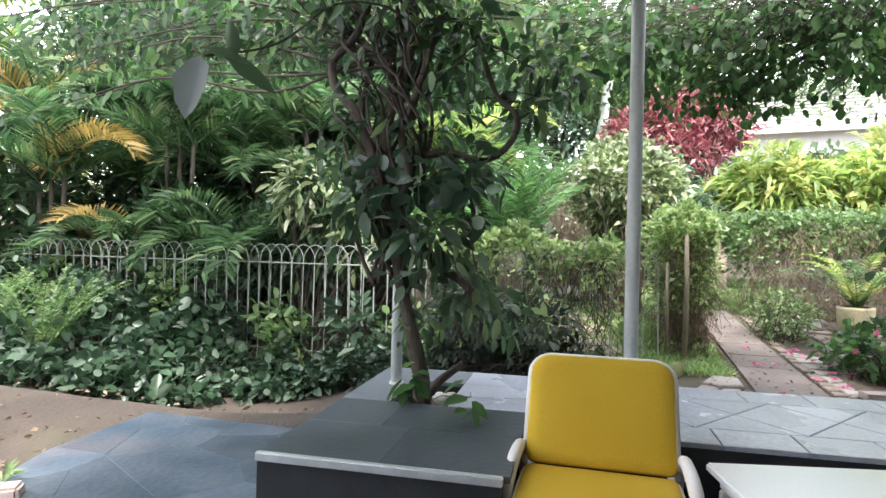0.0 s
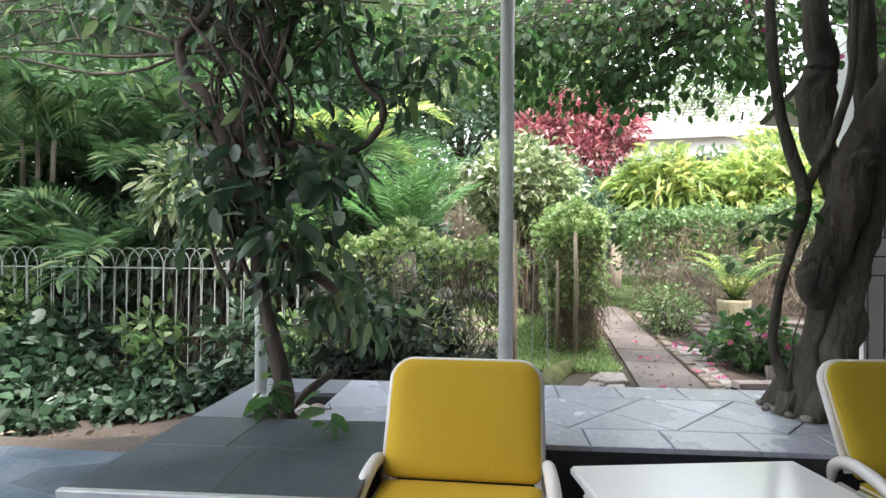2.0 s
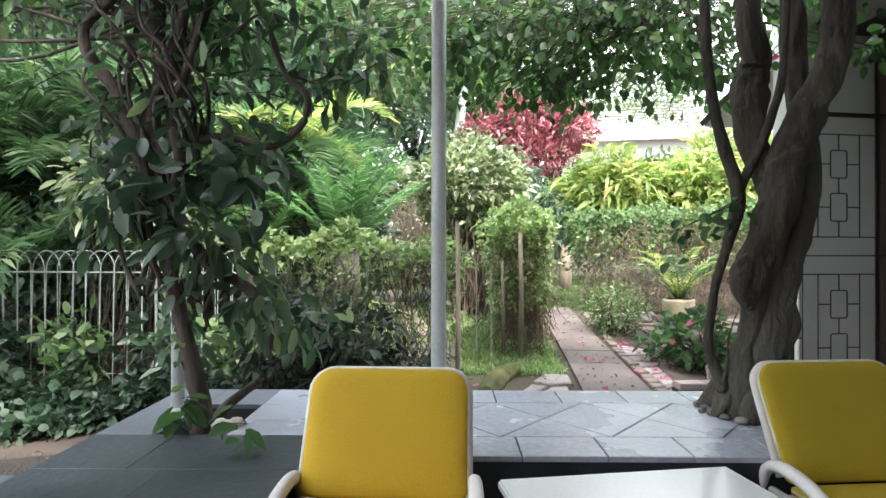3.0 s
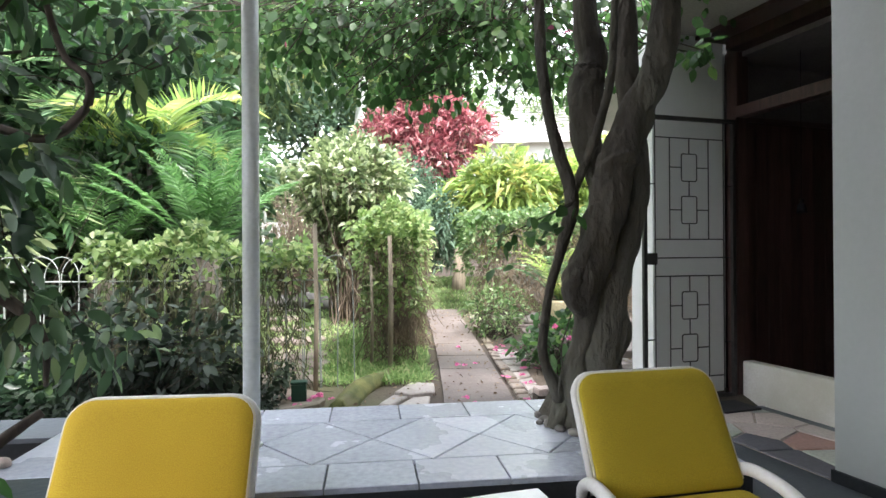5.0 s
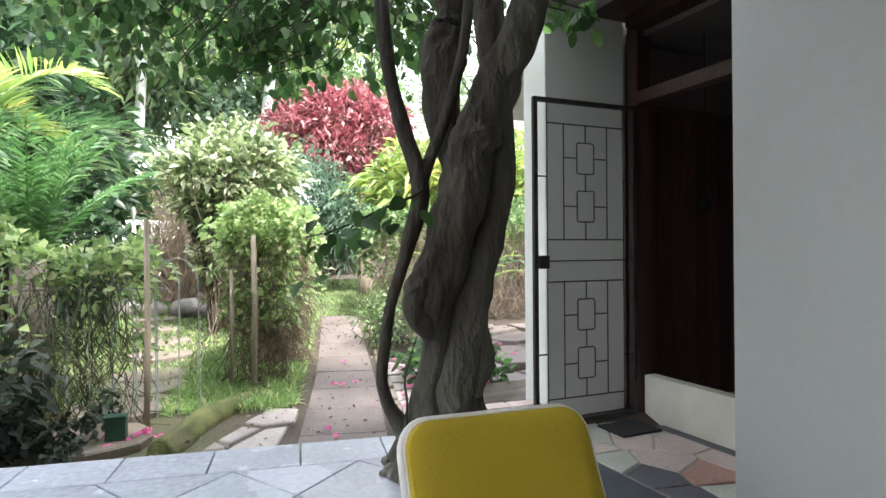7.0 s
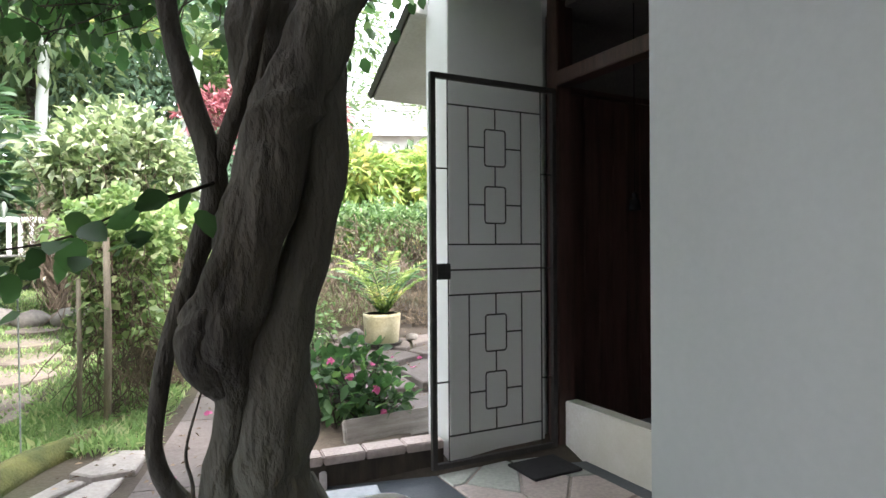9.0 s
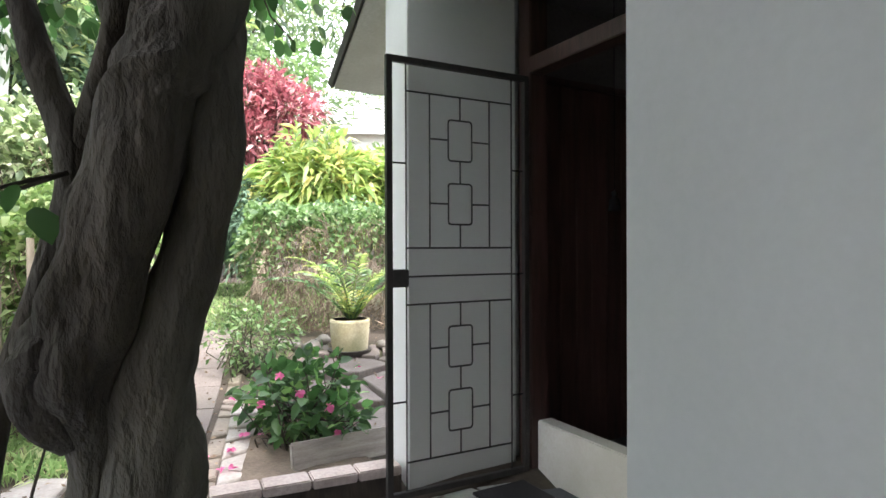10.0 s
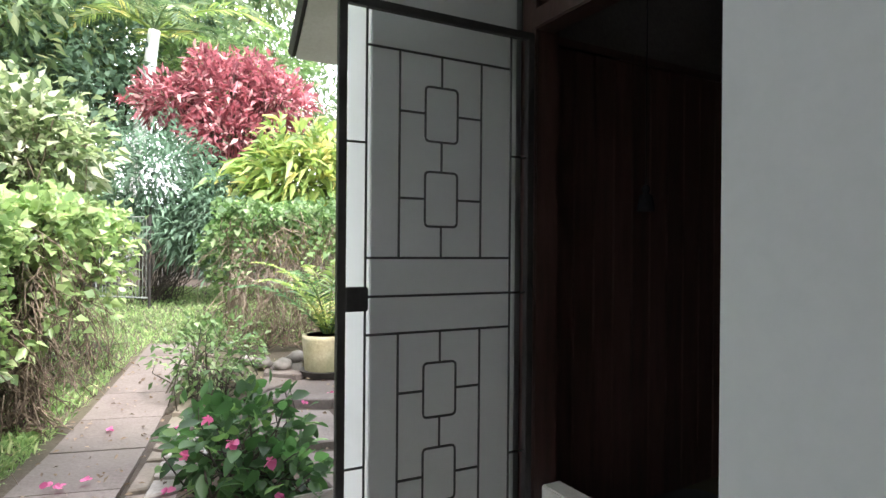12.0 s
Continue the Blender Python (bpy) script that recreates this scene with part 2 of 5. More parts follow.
    "grass": leafy("grass_blade", (0.13, 0.26, 0.05), (0.3, 0.46, 0.12), (0.46, 0.5, 0.2), gloss=0.6, through_light=0.4),
}

# ---- building tools ----
def link(name, verts, faces, material, parent=None, label="", smooth=False):
    me = bpy.data.meshes.new(name)
    me.from_pydata([tuple(v) for v in verts], [], [tuple(f) for f in faces])
    me.materials.append(material)
    if smooth:
        me.shade_smooth()
    me.update()
    ob = new(name, me)
    if parent:
        ob.parent = parent
    if label:
        ob["label"] = label
    return ob


def part(name, bm, material, parent=None, label="", smooth=False):
    me = bpy.data.meshes.new(name)
    bm.normal_update()
    bm.to_mesh(me)
    bm.free()
    me.materials.append(material)
    if smooth:
        me.shade_smooth()
    ob = new(name, me)
    if parent:
        ob.parent = parent
    if label:
        ob["label"] = label
    return ob


def twin(ob, parent, m, name=""):
    """Another object on the same mesh."""
    o = new(name or ob.name.split(".")[0], ob.data)
    o.parent = parent
    o.matrix_basis = m
    return o


def thing(name, label, category, m=None, group="", kind=""):
    ob = new(name)
    ob.empty_display_size = 0.1
    if m is not None:
        ob.matrix_basis = m
    return tagged(ob, label, category, group, kind)


def box(x0, x1, y0, y1, z0, z1, bevel=0.0, bm=None):
    bm = bm or bmesh.new()
    r = bmesh.ops.create_cube(bm, size=1, matrix=Matrix.Translation(((x0 + x1) / 2, (y0 + y1) / 2, (z0 + z1) / 2)) @ Matrix.Diagonal((x1 - x0, y1 - y0, z1 - z0, 1)))
    if bevel:
        bmesh.ops.bevel(bm, geom=list({e for v in r["verts"] for e in v.link_edges}), offset=bevel, segments=2, affect="EDGES")
    return bm


def tube(points, radii, sides=8, bm=None, wobble=0.0, seed=0):
    """A swept tube with rings square to its run; wobble makes it gnarled."""
    bm = bm or bmesh.new()
    pts = [Vector(p) for p in points]
    rings, up = [], Vector((0.31, 0.2, 0.93))
    for i, p in enumerate(pts):
        d = (pts[min(i + 1, len(pts) - 1)] - pts[max(i - 1, 0)]).normalized()
        s = d.cross(up)
        if s.length < 0.05:
            s = d.cross(Vector((1, 0, 0)))
        s.normalize()
        t = d.cross(s)
        r = radii[i] if hasattr(radii, "__len__") else radii
        ring = []
        for k in range(sides):
            a = 2 * math.pi * k / sides
            w = 1 + wobble * noise.noise(Vector((math.cos(a) * 1.3 + seed, math.sin(a) * 1.3, p.z * 2.5 + i * 0.12)))
            if sides > 24:
                w += 0.22 * wobble * noise.noise(Vector((math.cos(a) * 3.5 + seed, math.sin(a) * 3.5, p.z * 4.0))) + 0.1 * wobble * noise.noise(Vector((math.cos(a) * 9, math.sin(a) * 9 + seed, p.z * 9.0)))
            ring.append(bm.verts.new(p + (s * math.cos(a) + t * math.sin(a)) * r * w))
        rings.append(ring)
    for a, b in zip(rings, rings[1:]):
        for k in range(sides):
            bm.faces.new((a[k], a[(k + 1) % sides], b[(k + 1) % sides], b[k]))
    bm.faces.new(rings[0][::-1])
    bm.faces.new(rings[-1])
    return bm


def curve_points(ctrl, n):
    """Catmull-Rom through control points (any length of tuple)."""
    c = [np.array(p, float) for p in ctrl]
    c = [2 * c[0] - c[1]] + c + [2 * c[-1] - c[-2]]
    out = []
    for i in range(1, len(c) - 2):
        for k in range(n):
            t = k / n
            out.append(0.5 * (2 * c[i] + (c[i + 1] - c[i - 1]) * t + (2 * c[i - 1] - 5 * c[i] + 4 * c[i + 1] - c[i + 2]) * t * t + (3 * c[i] - c[i - 1] - 3 * c[i + 1] + c[i + 2]) * t ** 3))
    out.append(c[-2])
    return out


def sweep(ctrl, n=6, sides=10, bm=None, wobble=0.0, seed=0):
    """A tube through (x, y, z, r) control points."""
    q = curve_points(ctrl, n)
    return tube([p[:3] for p in q], [max(0.002, p[3]) for p in q], sides, bm, wobble, seed)


def clip(poly, a, b, c):
    """The part of a convex polygon with a*x + b*y <= c."""
    out = []
    for i, p in enumerate(poly):
        q = poly[(i + 1) % len(poly)]
        dp, dq = a * p[0] + b * p[1] - c, a * q[0] + b * q[1] - c
        if dp <= 0:
            out.append(p)
        if dp * dq < 0:
            t = dp / (dp - dq)
            out.append((p[0] + (q[0] - p[0]) * t, p[1] + (q[1] - p[1]) * t))
    return out


def shrink(poly, d):
    """A convex polygon (counter-clockwise) with all its sides moved inwards by d."""
    out = poly
    for i, p in enumerate(poly):
        q = poly[(i + 1) % len(poly)]
        ex, ey = q[0] - p[0], q[1] - p[1]
        ln = math.hypot(ex, ey)
        if ln < 1e-6:
            continue
        nx, ny = ey / ln, -ex / ln
        out = clip(out, nx, ny, nx * p[0] + ny * p[1] - d)
        if len(out) < 3:
            return []
    return out


def area(poly):
    return 0.5 * sum(p[0] * q[1] - q[0] * p[1] for p, q in zip(poly, poly[1:] + poly[:1]))


def slab(name, poly, z0, z1, material, parent, joint=0.004, edge=0.003, tilt=0.0):
    """One stone or tile on a convex outline, with eased top edges."""
    if area(poly) < 0:
        poly = poly[::-1]
    low, top = shrink(poly, joint), shrink(poly, joint + edge)
    if len(low) < 3 or len(low) != len(top):
        return None
    n = len(low)
    t = [random.uniform(-tilt, tilt) for _ in range(n)]
    v = [(x, y, z0) for x, y in low] + [(x, y, z1 - edge + t[i]) for i, (x, y) in enumerate(low)] + [(x, y, z1 + t[i]) for i, (x, y) in enumerate(top)]
    f = [tuple(range(2 * n, 3 * n))]
    for k in range(n):
        j = (k + 1) % n
        f += [(k, j, n + j, n + k), (n + k, n + j, 2 * n + j, 2 * n + k)]
    return link(name, v, f, material, parent)


def split(polys, a, b, c):
    out = []
    for p in polys:
        for s in (1, -1):
            q = clip(p, s * a, s * b, s * c)
            if len(q) > 2 and abs(area(q)) > 0.0008:
                out.append(q)
    return out


def voronoi(outline, seeds):
    """Convex cells of an outline round seeds."""
    cells = []
    for i, s in enumerate(seeds):
        cell = outline
        for j, t in enumerate(seeds):
            if i != j and len(cell) > 2:
                a, b = t[0] - s[0], t[1] - s[1]
                cell = clip(cell, a, b, (t[0] ** 2 + t[1] ** 2 - s[0] ** 2 - s[1] ** 2) / 2)
        if len(cell) > 2 and abs(area(cell)) > 0.001:
            cells.append(cell)
    return cells


RNG = np.random.default_rng(7)


def leaves(name, P, D, length, width, material, parent=None, label="", fold=0.25, full=False, droop=0.2):
    """Leaves at the points P that point along D; length and width with a spread. full: rounder outline."""
    P, D = np.asarray(P, float), np.asarray(D, float)
    n = len(P)
    D = D / np.maximum(np.linalg.norm(D, axis=1, keepdims=True), 1e-6)
    R = RNG.normal(size=(n, 3)) * 0.6 + np.array([0, 0, 1.0])
    S = np.cross(D, R)
    S /= np.maximum(np.linalg.norm(S, axis=1, keepdims=True), 1e-6)
    N = np.cross(S, D)
    k = RNG.uniform(0.65, 1.25, (n, 1))
    if hasattr(length, "__len__"):
        length = np.asarray(length, float)[:, None]
        k = RNG.uniform(0.92, 1.06, (n, 1))
    L, W = length * k, width * k * RNG.uniform(0.8, 1.2, (n, 1))
    sag = np.zeros((n, 3))
    sag[:, 2] = -droop * L[:, 0]
    if full:
        a = P + D * L * 0.12 + S * W * 0.3
        b = P + D * L * 0.45 + S * W * 0.5 + N * W * fold * 0.5 + sag * 0.2
        c = P + D * L * 0.8 + S * W * 0.32 + N * W * fold * 0.3 + sag * 0.6
        t = P + D * L + sag
        a2, b2, c2 = P + D * L * 0.12 - S * W * 0.3, b - S * W, c - S * W * 0.64
        m = P + D * L * 0.45 + sag * 0.2 - N * W * fold * 0.1
        V = np.stack([P, a, b, c, t, c2, b2, a2, m], 1).reshape(-1, 3)
        base = np.arange(n)[:, None] * 9
        F = np.concatenate([base + np.array([q]) for q in ((0, 1, 2, 8), (8, 2, 3, 4), (0, 8, 6, 7), (8, 4, 5, 6))], 0)
    else:
        b = P + D * L * 0.45 + S * W * 0.5 + N * W * fold + sag * 0.2
        t = P + D * L + sag
        b2 = b - S * W
        m = P + D * L * 0.45 + sag * 0.2
        V = np.stack([P, b, t, b2, m], 1).reshape(-1, 3)
        base = np.arange(n)[:, None] * 5
        F = np.concatenate([base + np.array([q]) for q in ((0, 1, 2, 4), (0, 4, 2, 3))], 0)
    me = bpy.data.meshes.new(name)
    me.vertices.add(len(V))
    me.vertices.foreach_set("co", V.ravel())
    me.loops.add(F.size)
    me.loops.foreach_set("vertex_index", F.ravel().astype(np.int32))
    me.polygons.add(len(F))
    me.polygons.foreach_set("loop_start", np.arange(0, F.size, 4, dtype=np.int32))
    me.polygons.foreach_set("loop_total", np.full(len(F), 4, dtype=np.int32))
    me.update(calc_edges=True)
    me.materials.append(material)
    ob = new(name, me)
    ob["kind"] = "stuff"
    if parent:
        ob.parent = parent
    if label:
        ob["label"] = label
    return ob


def blob(n, c, r, seed=0, shell=0.75, lump=0.35):
    """Points near the skin of a lumpy ellipsoid, and the ways out of it."""
    d = RNG.normal(size=(n, 3))
    d /= np.linalg.norm(d, axis=1, keepdims=True)
    q = np.array([1 + lump * noise.noise(Vector(v * 1.9 + seed)) + 0.5 * lump * noise.noise(Vector(v * 5.0 + seed)) for v in d])
    s = q * np.where(RNG.random(n) < 0.7, RNG.uniform(shell, 1.02, n), RNG.uniform(0.3, 1, n))
    P = np.asarray(c) + d * s[:, None] * np.asarray(r)
    D = d * 0.8 + RNG.normal(size=(n, 3)) * 0.55 + np.array([0, 0, 0.1])
    return P, D


def boxy(n, x0, x1, y0, y1, z0, z1, seed=0, lump=0.1, skin=0.12):
    """Points near the skin of a clipped hedge."""
    u = RNG.random((n, 3))
    side = RNG.choice(5, n, p=(0.28, 0.12, 0.12, 0.12, 0.36))
    dep = RNG.random(n) ** 2 * skin * 2
    P = np.array([x0, y0, z0]) + u * np.array([x1 - x0, y1 - y0, z1 - z0])
    Nn = np.zeros((n, 3))
    for s, ax, v, sg in ((0, 1, y0, -1), (1, 1, y1, 1), (2, 0, x0, -1), (3, 0, x1, 1), (4, 2, z1, 1)):
        k = side == s
        P[k, ax] = v - sg * dep[k]
        Nn[k, ax] = sg
    w = np.array([noise.noise(Vector(p * 2.3 + seed)) + 0.6 * noise.noise(Vector(p * 6 + seed)) for p in P])
    P += Nn * (w * lump)[:, None]
    return P, Nn * 0.7 + RNG.normal(size=(n, 3)) * 0.55 + np.array([0, 0, 0.15])


def hair(name, starts, ends, r, material, parent=None, label="", bend=0.1, seg=4):
    """Thin stems from starts to ends as bent three-sided strands."""
    starts, ends = np.asarray(starts, float), np.asarray(ends, float)
    n = len(starts)
    off = RNG.normal(size=(n, 3)) * bend
    off2 = RNG.normal(size=(n, 3)) * bend
    V, F = [], []
    tri = np.array([[1, 0, 0], [-0.5, 0.87, 0], [-0.5, -0.87, 0.0]])
    for i in range(seg + 1):
        t = i / seg
        c = starts * (1 - t) + ends * t + off * (math.sin(math.pi * t)) + off2 * math.sin(2 * math.pi * t) * 0.5
        ln = (ends - starts)
        ln = ln / np.maximum(np.linalg.norm(ln, axis=1, keepdims=True), 1e-6)
        a = np.cross(ln, np.array([0.37, 0.51, 0.12]))
        a /= np.maximum(np.linalg.norm(a, axis=1, keepdims=True), 1e-6)
        b = np.cross(ln, a)
        rr = r * (1 - 0.5 * t)
        for k in range(3):
            V.append(c + (a * math.cos(2.094 * k) + b * math.sin(2.094 * k)) * rr)
    V = np.stack(V, 1)
    m = V.shape[1]
    V = V.reshape(-1, 3)
    base = (np.arange(n) * m)[:, None]
    for i in range(seg):
        for k in range(3):
            j = (k + 1) % 3
            F.append(base + np.array([[i * 3 + k, i * 3 + j, i * 3 + 3 + j, i * 3 + 3 + k]]))
    F = np.concatenate(F, 0)
    me = bpy.data.meshes.new(name)
    me.vertices.add(len(V))
    me.vertices.foreach_set("co", V.ravel())
    me.loops.add(F.size)
    me.loops.foreach_set("vertex_index", F.ravel().astype(np.int32))
    me.polygons.add(len(F))
    me.polygons.foreach_set("loop_start", np.arange(0, F.size, 4, dtype=np.int32))
    me.polygons.foreach_set("loop_total", np.full(len(F), 4, dtype=np.int32))
    me.update(calc_edges=True)
    me.materials.append(material)
    ob = new(name, me)
    ob["kind"] = "stuff"
    if parent:
        ob.parent = parent
    if label:
        ob["label"] = label
    return ob


def frond(base, heading, rise, length, count, leaf, width, material, parent, bow=0.55, vee=0.35, name="frond", stem=None):
    """A feathered frond: a bowed rib with leaflets on both sides."""
    h = Vector((math.cos(heading), math.sin(heading), 0))
    P, D, ribs = [], [], []
    p, ang = Vector(base), rise
    step = length / 24
    for i in range(25):
        ribs.append((*p, 0.012 * (1 - i / 26) * (length / 1.2)))
        d = h * math.cos(ang) + Vector((0, 0, math.sin(ang)))
        p = p + d * step
        ang -= bow * 2.2 / 24 * (0.4 + i / 14)
    q = curve_points([r[:3] for r in ribs], 3)
    side = Vector((-h.y, h.x, 0))
    m = len(q)
    Lm = []
    for k in range(count):
        t = 0.1 + 0.9 * k / (count - 1)
        i = min(m - 2, int(t * (m - 1)))
        c, d = Vector(q[i]), (Vector(q[i + 1]) - Vector(q[i])).normalized()
        up = side.cross(d)
        f = (0.45 + 0.55 * math.sin(math.pi * min(1, t * 1.02) ** 0.8))
        for s in (1, -1):
            P.append(c)
            D.append((side * s * 0.85 + d * (0.45 + 0.5 * t) + up * -vee * s * s * 0.6 + Vector((random.uniform(-.05, .05), random.uniform(-.05, .05), random.uniform(-.08, .05)))) * 1.0)
            Lm.append(f)
    P, D = np.array(P), np.array(D)
    D /= np.linalg.norm(D, axis=1, keepdims=True)
    rib = part(name, tube([r[:3] for r in ribs], [max(0.003, r[3]) for r in ribs], 5), stem or material, parent)
    leaves("leaflet_fringe", P, D, leaf * np.array(Lm), width, material, rib, droop=0.25, fold=0.15)
    return rib


def ground_z(x, y):
    """The garden's ground: level by the terrace, then a gentle rise."""
    z = -0.02 + 0.04 * max(0.0, y - 7.2) if y < 14 else 0.25 + 0.06 * (y - 14) if y < 40 else 1.81 + 0.02 * (y - 40)
    if x < 1.2 and y > 4.05:
        z -= 0.34 * min(1.0, (y - 4.05) / 0.8) * min(1.0, (1.2 - x) / 1.3) * min(1.0, max(0.0, (9.5 - y) / 2.5))
    z += 0.041 * max(0.0, min(y, 60) - 5.5)
    if x < 0 and y < 12:
        z += min(0.14, -0.035 * x) * min(1.0, max(0.0, (y - 4.2) / 1.5)) * min(1.0, 12 - y)
    if y < 5.6 and x > 0.9:
        z -= 0.22 * min(1.0, (5.6 - y) / 0.25) if x > 4.1 or y < 4.9 else 0.0
    if y < 3.9 and x <= 1.0 and x > -1.2:
        z -= 0.1 * min(1.0, (3.9 - y) / 0.3, (x + 1.2) / 0.3)
    return z

# ---- setting ----
HM = pose(5.46, 5.755, 0, 0, 0, 15)      # the house: u along the gate wall, v into the garden
PM = pose(1.095, 3.045, 0, 0, 0, 4.5)        # the raised terrace
FLOOR, TOP = -0.05, 0.20

# ground, one sheet to the horizon
xs = sorted({*np.round(np.arange(-6, 9.01, 0.3), 2), *range(-40, -6, 4), *range(10, 44, 4), -900, -300, -120, 120, 300, 900})
ys = sorted({*np.round(np.arange(1, 14.01, 0.3), 2), *range(-40, 1, 4), *range(15, 61, 3), -900, -200, 120, 300, 900})
gv = [(x, y, (ground_z(x, y) + 0.02 * noise.noise(Vector((x * 1.7, y * 1.7, 0)))) if y < 61 else ground_z(x, 60) + 0.01 * (y - 60)) for y in ys for x in xs]
nx = len(xs)
gf = [(j * nx + i, j * nx + i + 1, (j + 1) * nx + i + 1, (j + 1) * nx + i) for j in range(len(ys) - 1) for i in range(nx - 1)]
tagged(link("ground", gv, gf, M["ground"], smooth=True), "brown garden earth with patches of grass", "ground", kind="structure")

# veranda floor, dark painted
floor = tagged(part("floor", box(0.9, 8.5, -3.2, 5.62, FLOOR - 0.2, FLOOR), M["floor"]), "dark blue-grey painted veranda floor", "floor", kind="structure")

# raised terrace: core, black riser, aluminium nosing
terrace = thing("platform", "raised terrace of grey slate tiles with a black riser", "terrace", PM, kind="structure")
HU0, HU1, HV0, HV1 = 0.27, 0.58, 0.81, 1.32     # planting hole
ARM, FRONT, ROW1, ROW2, BACK, NEAR = 0.97, 0.55, 0.8, 1.38, 1.66, -0.07
core = bmesh.new()
for x0, x1, y0, y1 in ((0, ARM, NEAR, HV0), (ARM, 3.5, FRONT, HV0), (0, HU0, HV0, BACK), (HU1, 3.5, HV0, BACK), (HU0, HU1, HV1, BACK)):
    box(x0, x1, y0, y1, FLOOR - 0.1, TOP - 0.022, 0, core)
part("terrace_core", core, M["black"], terrace, "black-painted riser")
part("nosing", box(-0.004, ARM + 0.006, NEAR - 0.014, NEAR + 0.016, TOP - 0.03, TOP + 0.004, 0.004), M["nosing"], terrace, "worn aluminium step edge")

# tiles: three rows on the terrace's long arm, big dark slabs on the short one
polys = []
for a, b, first, w in ((FRONT, ROW1, 1.172, 0.341), (ROW2, BACK, 1.11, 0.355)):
    edges = [ARM + 0.03]
    while first < 3.5:
        edges.append(first)
        first += w
    edges.append(3.5)
    polys += [[(x0, a), (x1, a), (x1, b), (x0, b)] for x0, x1 in zip(edges, edges[1:])]
band = [[(ARM + 0.03, ROW1), (3.5, ROW1), (3.5, ROW2), (ARM + 0.03, ROW2)]]
PITCH, DY = 0.485, ROW2 - ROW1
for k in range(-6, 6):
    x0 = 2.275 + PITCH * k
    band = split(band, DY, -PITCH, DY * x0 - PITCH * ROW1)          # rising joints
    band = split(band, -DY, -PITCH, -DY * x0 - PITCH * ROW2)        # falling joints
polys += band
for p in polys:
    slab("tile", p, TOP - 0.025, TOP, M["slate"], terrace, 0.003, 0.003, 0.0006)
SHORT = ARM + 0.03
# short arm: dark in front, mid grey left of the hole, light elsewhere
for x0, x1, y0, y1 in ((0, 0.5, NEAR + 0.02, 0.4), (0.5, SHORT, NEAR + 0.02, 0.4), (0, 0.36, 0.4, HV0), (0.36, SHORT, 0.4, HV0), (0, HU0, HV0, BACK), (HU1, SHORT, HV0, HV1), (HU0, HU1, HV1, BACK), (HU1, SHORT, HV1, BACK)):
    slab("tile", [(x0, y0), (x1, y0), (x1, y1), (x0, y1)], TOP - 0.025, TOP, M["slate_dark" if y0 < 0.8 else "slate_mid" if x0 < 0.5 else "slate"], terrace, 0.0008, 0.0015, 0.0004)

# blue slate paving beside the terrace
slate = thing("paving", "irregular blue-grey slate paving, slightly wet", "paving", kind="structure")
ccw = [(-0.32, 4.0), (-0.28, 3.2), (0.0, 2.5), (0.75, 0.6), (1.06, 0.6), (1.02, 4.06)]
random.seed(5)
seeds = [(random.uniform(-0.3, 1.0), random.uniform(0.7, 4.0)) for _ in range(30)]
for cell in voronoi(ccw, seeds):
    slab("slate_stone", cell, FLOOR - 0.03, FLOOR + 0.012, M["slate_blue"], slate, 0.0005, 0.0012, 0.0003)

# crazy paving by the gate
crazy = thing("crazy_paving", "crazy paving of pink, sage, red and black stones in pale mortar", "paving", HM, kind="structure")
link("mortar", [(-0.65, -1.6, FLOOR + 0.004), (0.05, -1.6, FLOOR + 0.004), (0.05, 0.02, FLOOR + 0.004), (-0.65, 0.02, FLOOR + 0.004)], [(0, 1, 2, 3)], M["mortar"], crazy, "brownish mortar")
random.seed(11)
seeds = []
while len(seeds) < 17:
    c = (random.uniform(-0.65, 0.05), random.uniform(-1.6, 0.02))
    if all(math.hypot(c[0] - s[0], c[1] - s[1]) > 0.19 for s in seeds):
        seeds.append(c)
for cell in voronoi([(-0.65, -1.6), (0.05, -1.6), (0.05, 0.02), (-0.65, 0.02)], seeds):
    slab("stone", cell, FLOOR - 0.01, FLOOR + 0.012, M[random.choice(("crazy_green", "crazy_green", "crazy_pink", "crazy_pink", "crazy_pink", "crazy_green", "crazy_red", "crazy_dark"))], crazy, 0.008, 0.004, 0.001)

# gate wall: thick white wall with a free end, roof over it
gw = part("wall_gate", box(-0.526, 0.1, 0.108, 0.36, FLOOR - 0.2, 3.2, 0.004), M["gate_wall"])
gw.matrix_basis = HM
tagged(gw, "white painted wall behind the open iron gate", "wall", kind="structure")
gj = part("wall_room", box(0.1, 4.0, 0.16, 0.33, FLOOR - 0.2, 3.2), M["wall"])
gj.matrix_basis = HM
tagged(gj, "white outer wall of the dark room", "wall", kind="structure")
roof = thing("roof_canopy", "low white-lined roof edge of the house", "roof", HM, kind="structure")
rb = bmesh.new()
v = [rb.verts.new(c) for c in ((-0.5, 1.22, 2.13), (4, 1.22, 2.13), (4, 0.335, 2.4), (-0.62, 0.335, 2.4), (-0.5, 1.22, 2.2), (4, 1.22, 2.2), (4, 0.335, 2.47), (-0.62, 0.335, 2.47))]
for f in ((3, 2, 1, 0), (4, 5, 6, 7), (0, 1, 5, 4), (1, 2, 6, 5), (2, 3, 7, 6), (3, 0, 4, 7)):
    rb.faces.new([v[i] for i in f])
part("soffit", rb, M["soffit"], roof)
part("bargeboard", tube([(-0.51, 1.24, 2.16), (-0.63, 0.335, 2.43)], 0.028, 4), M["iron"], roof, "dark bargeboard")

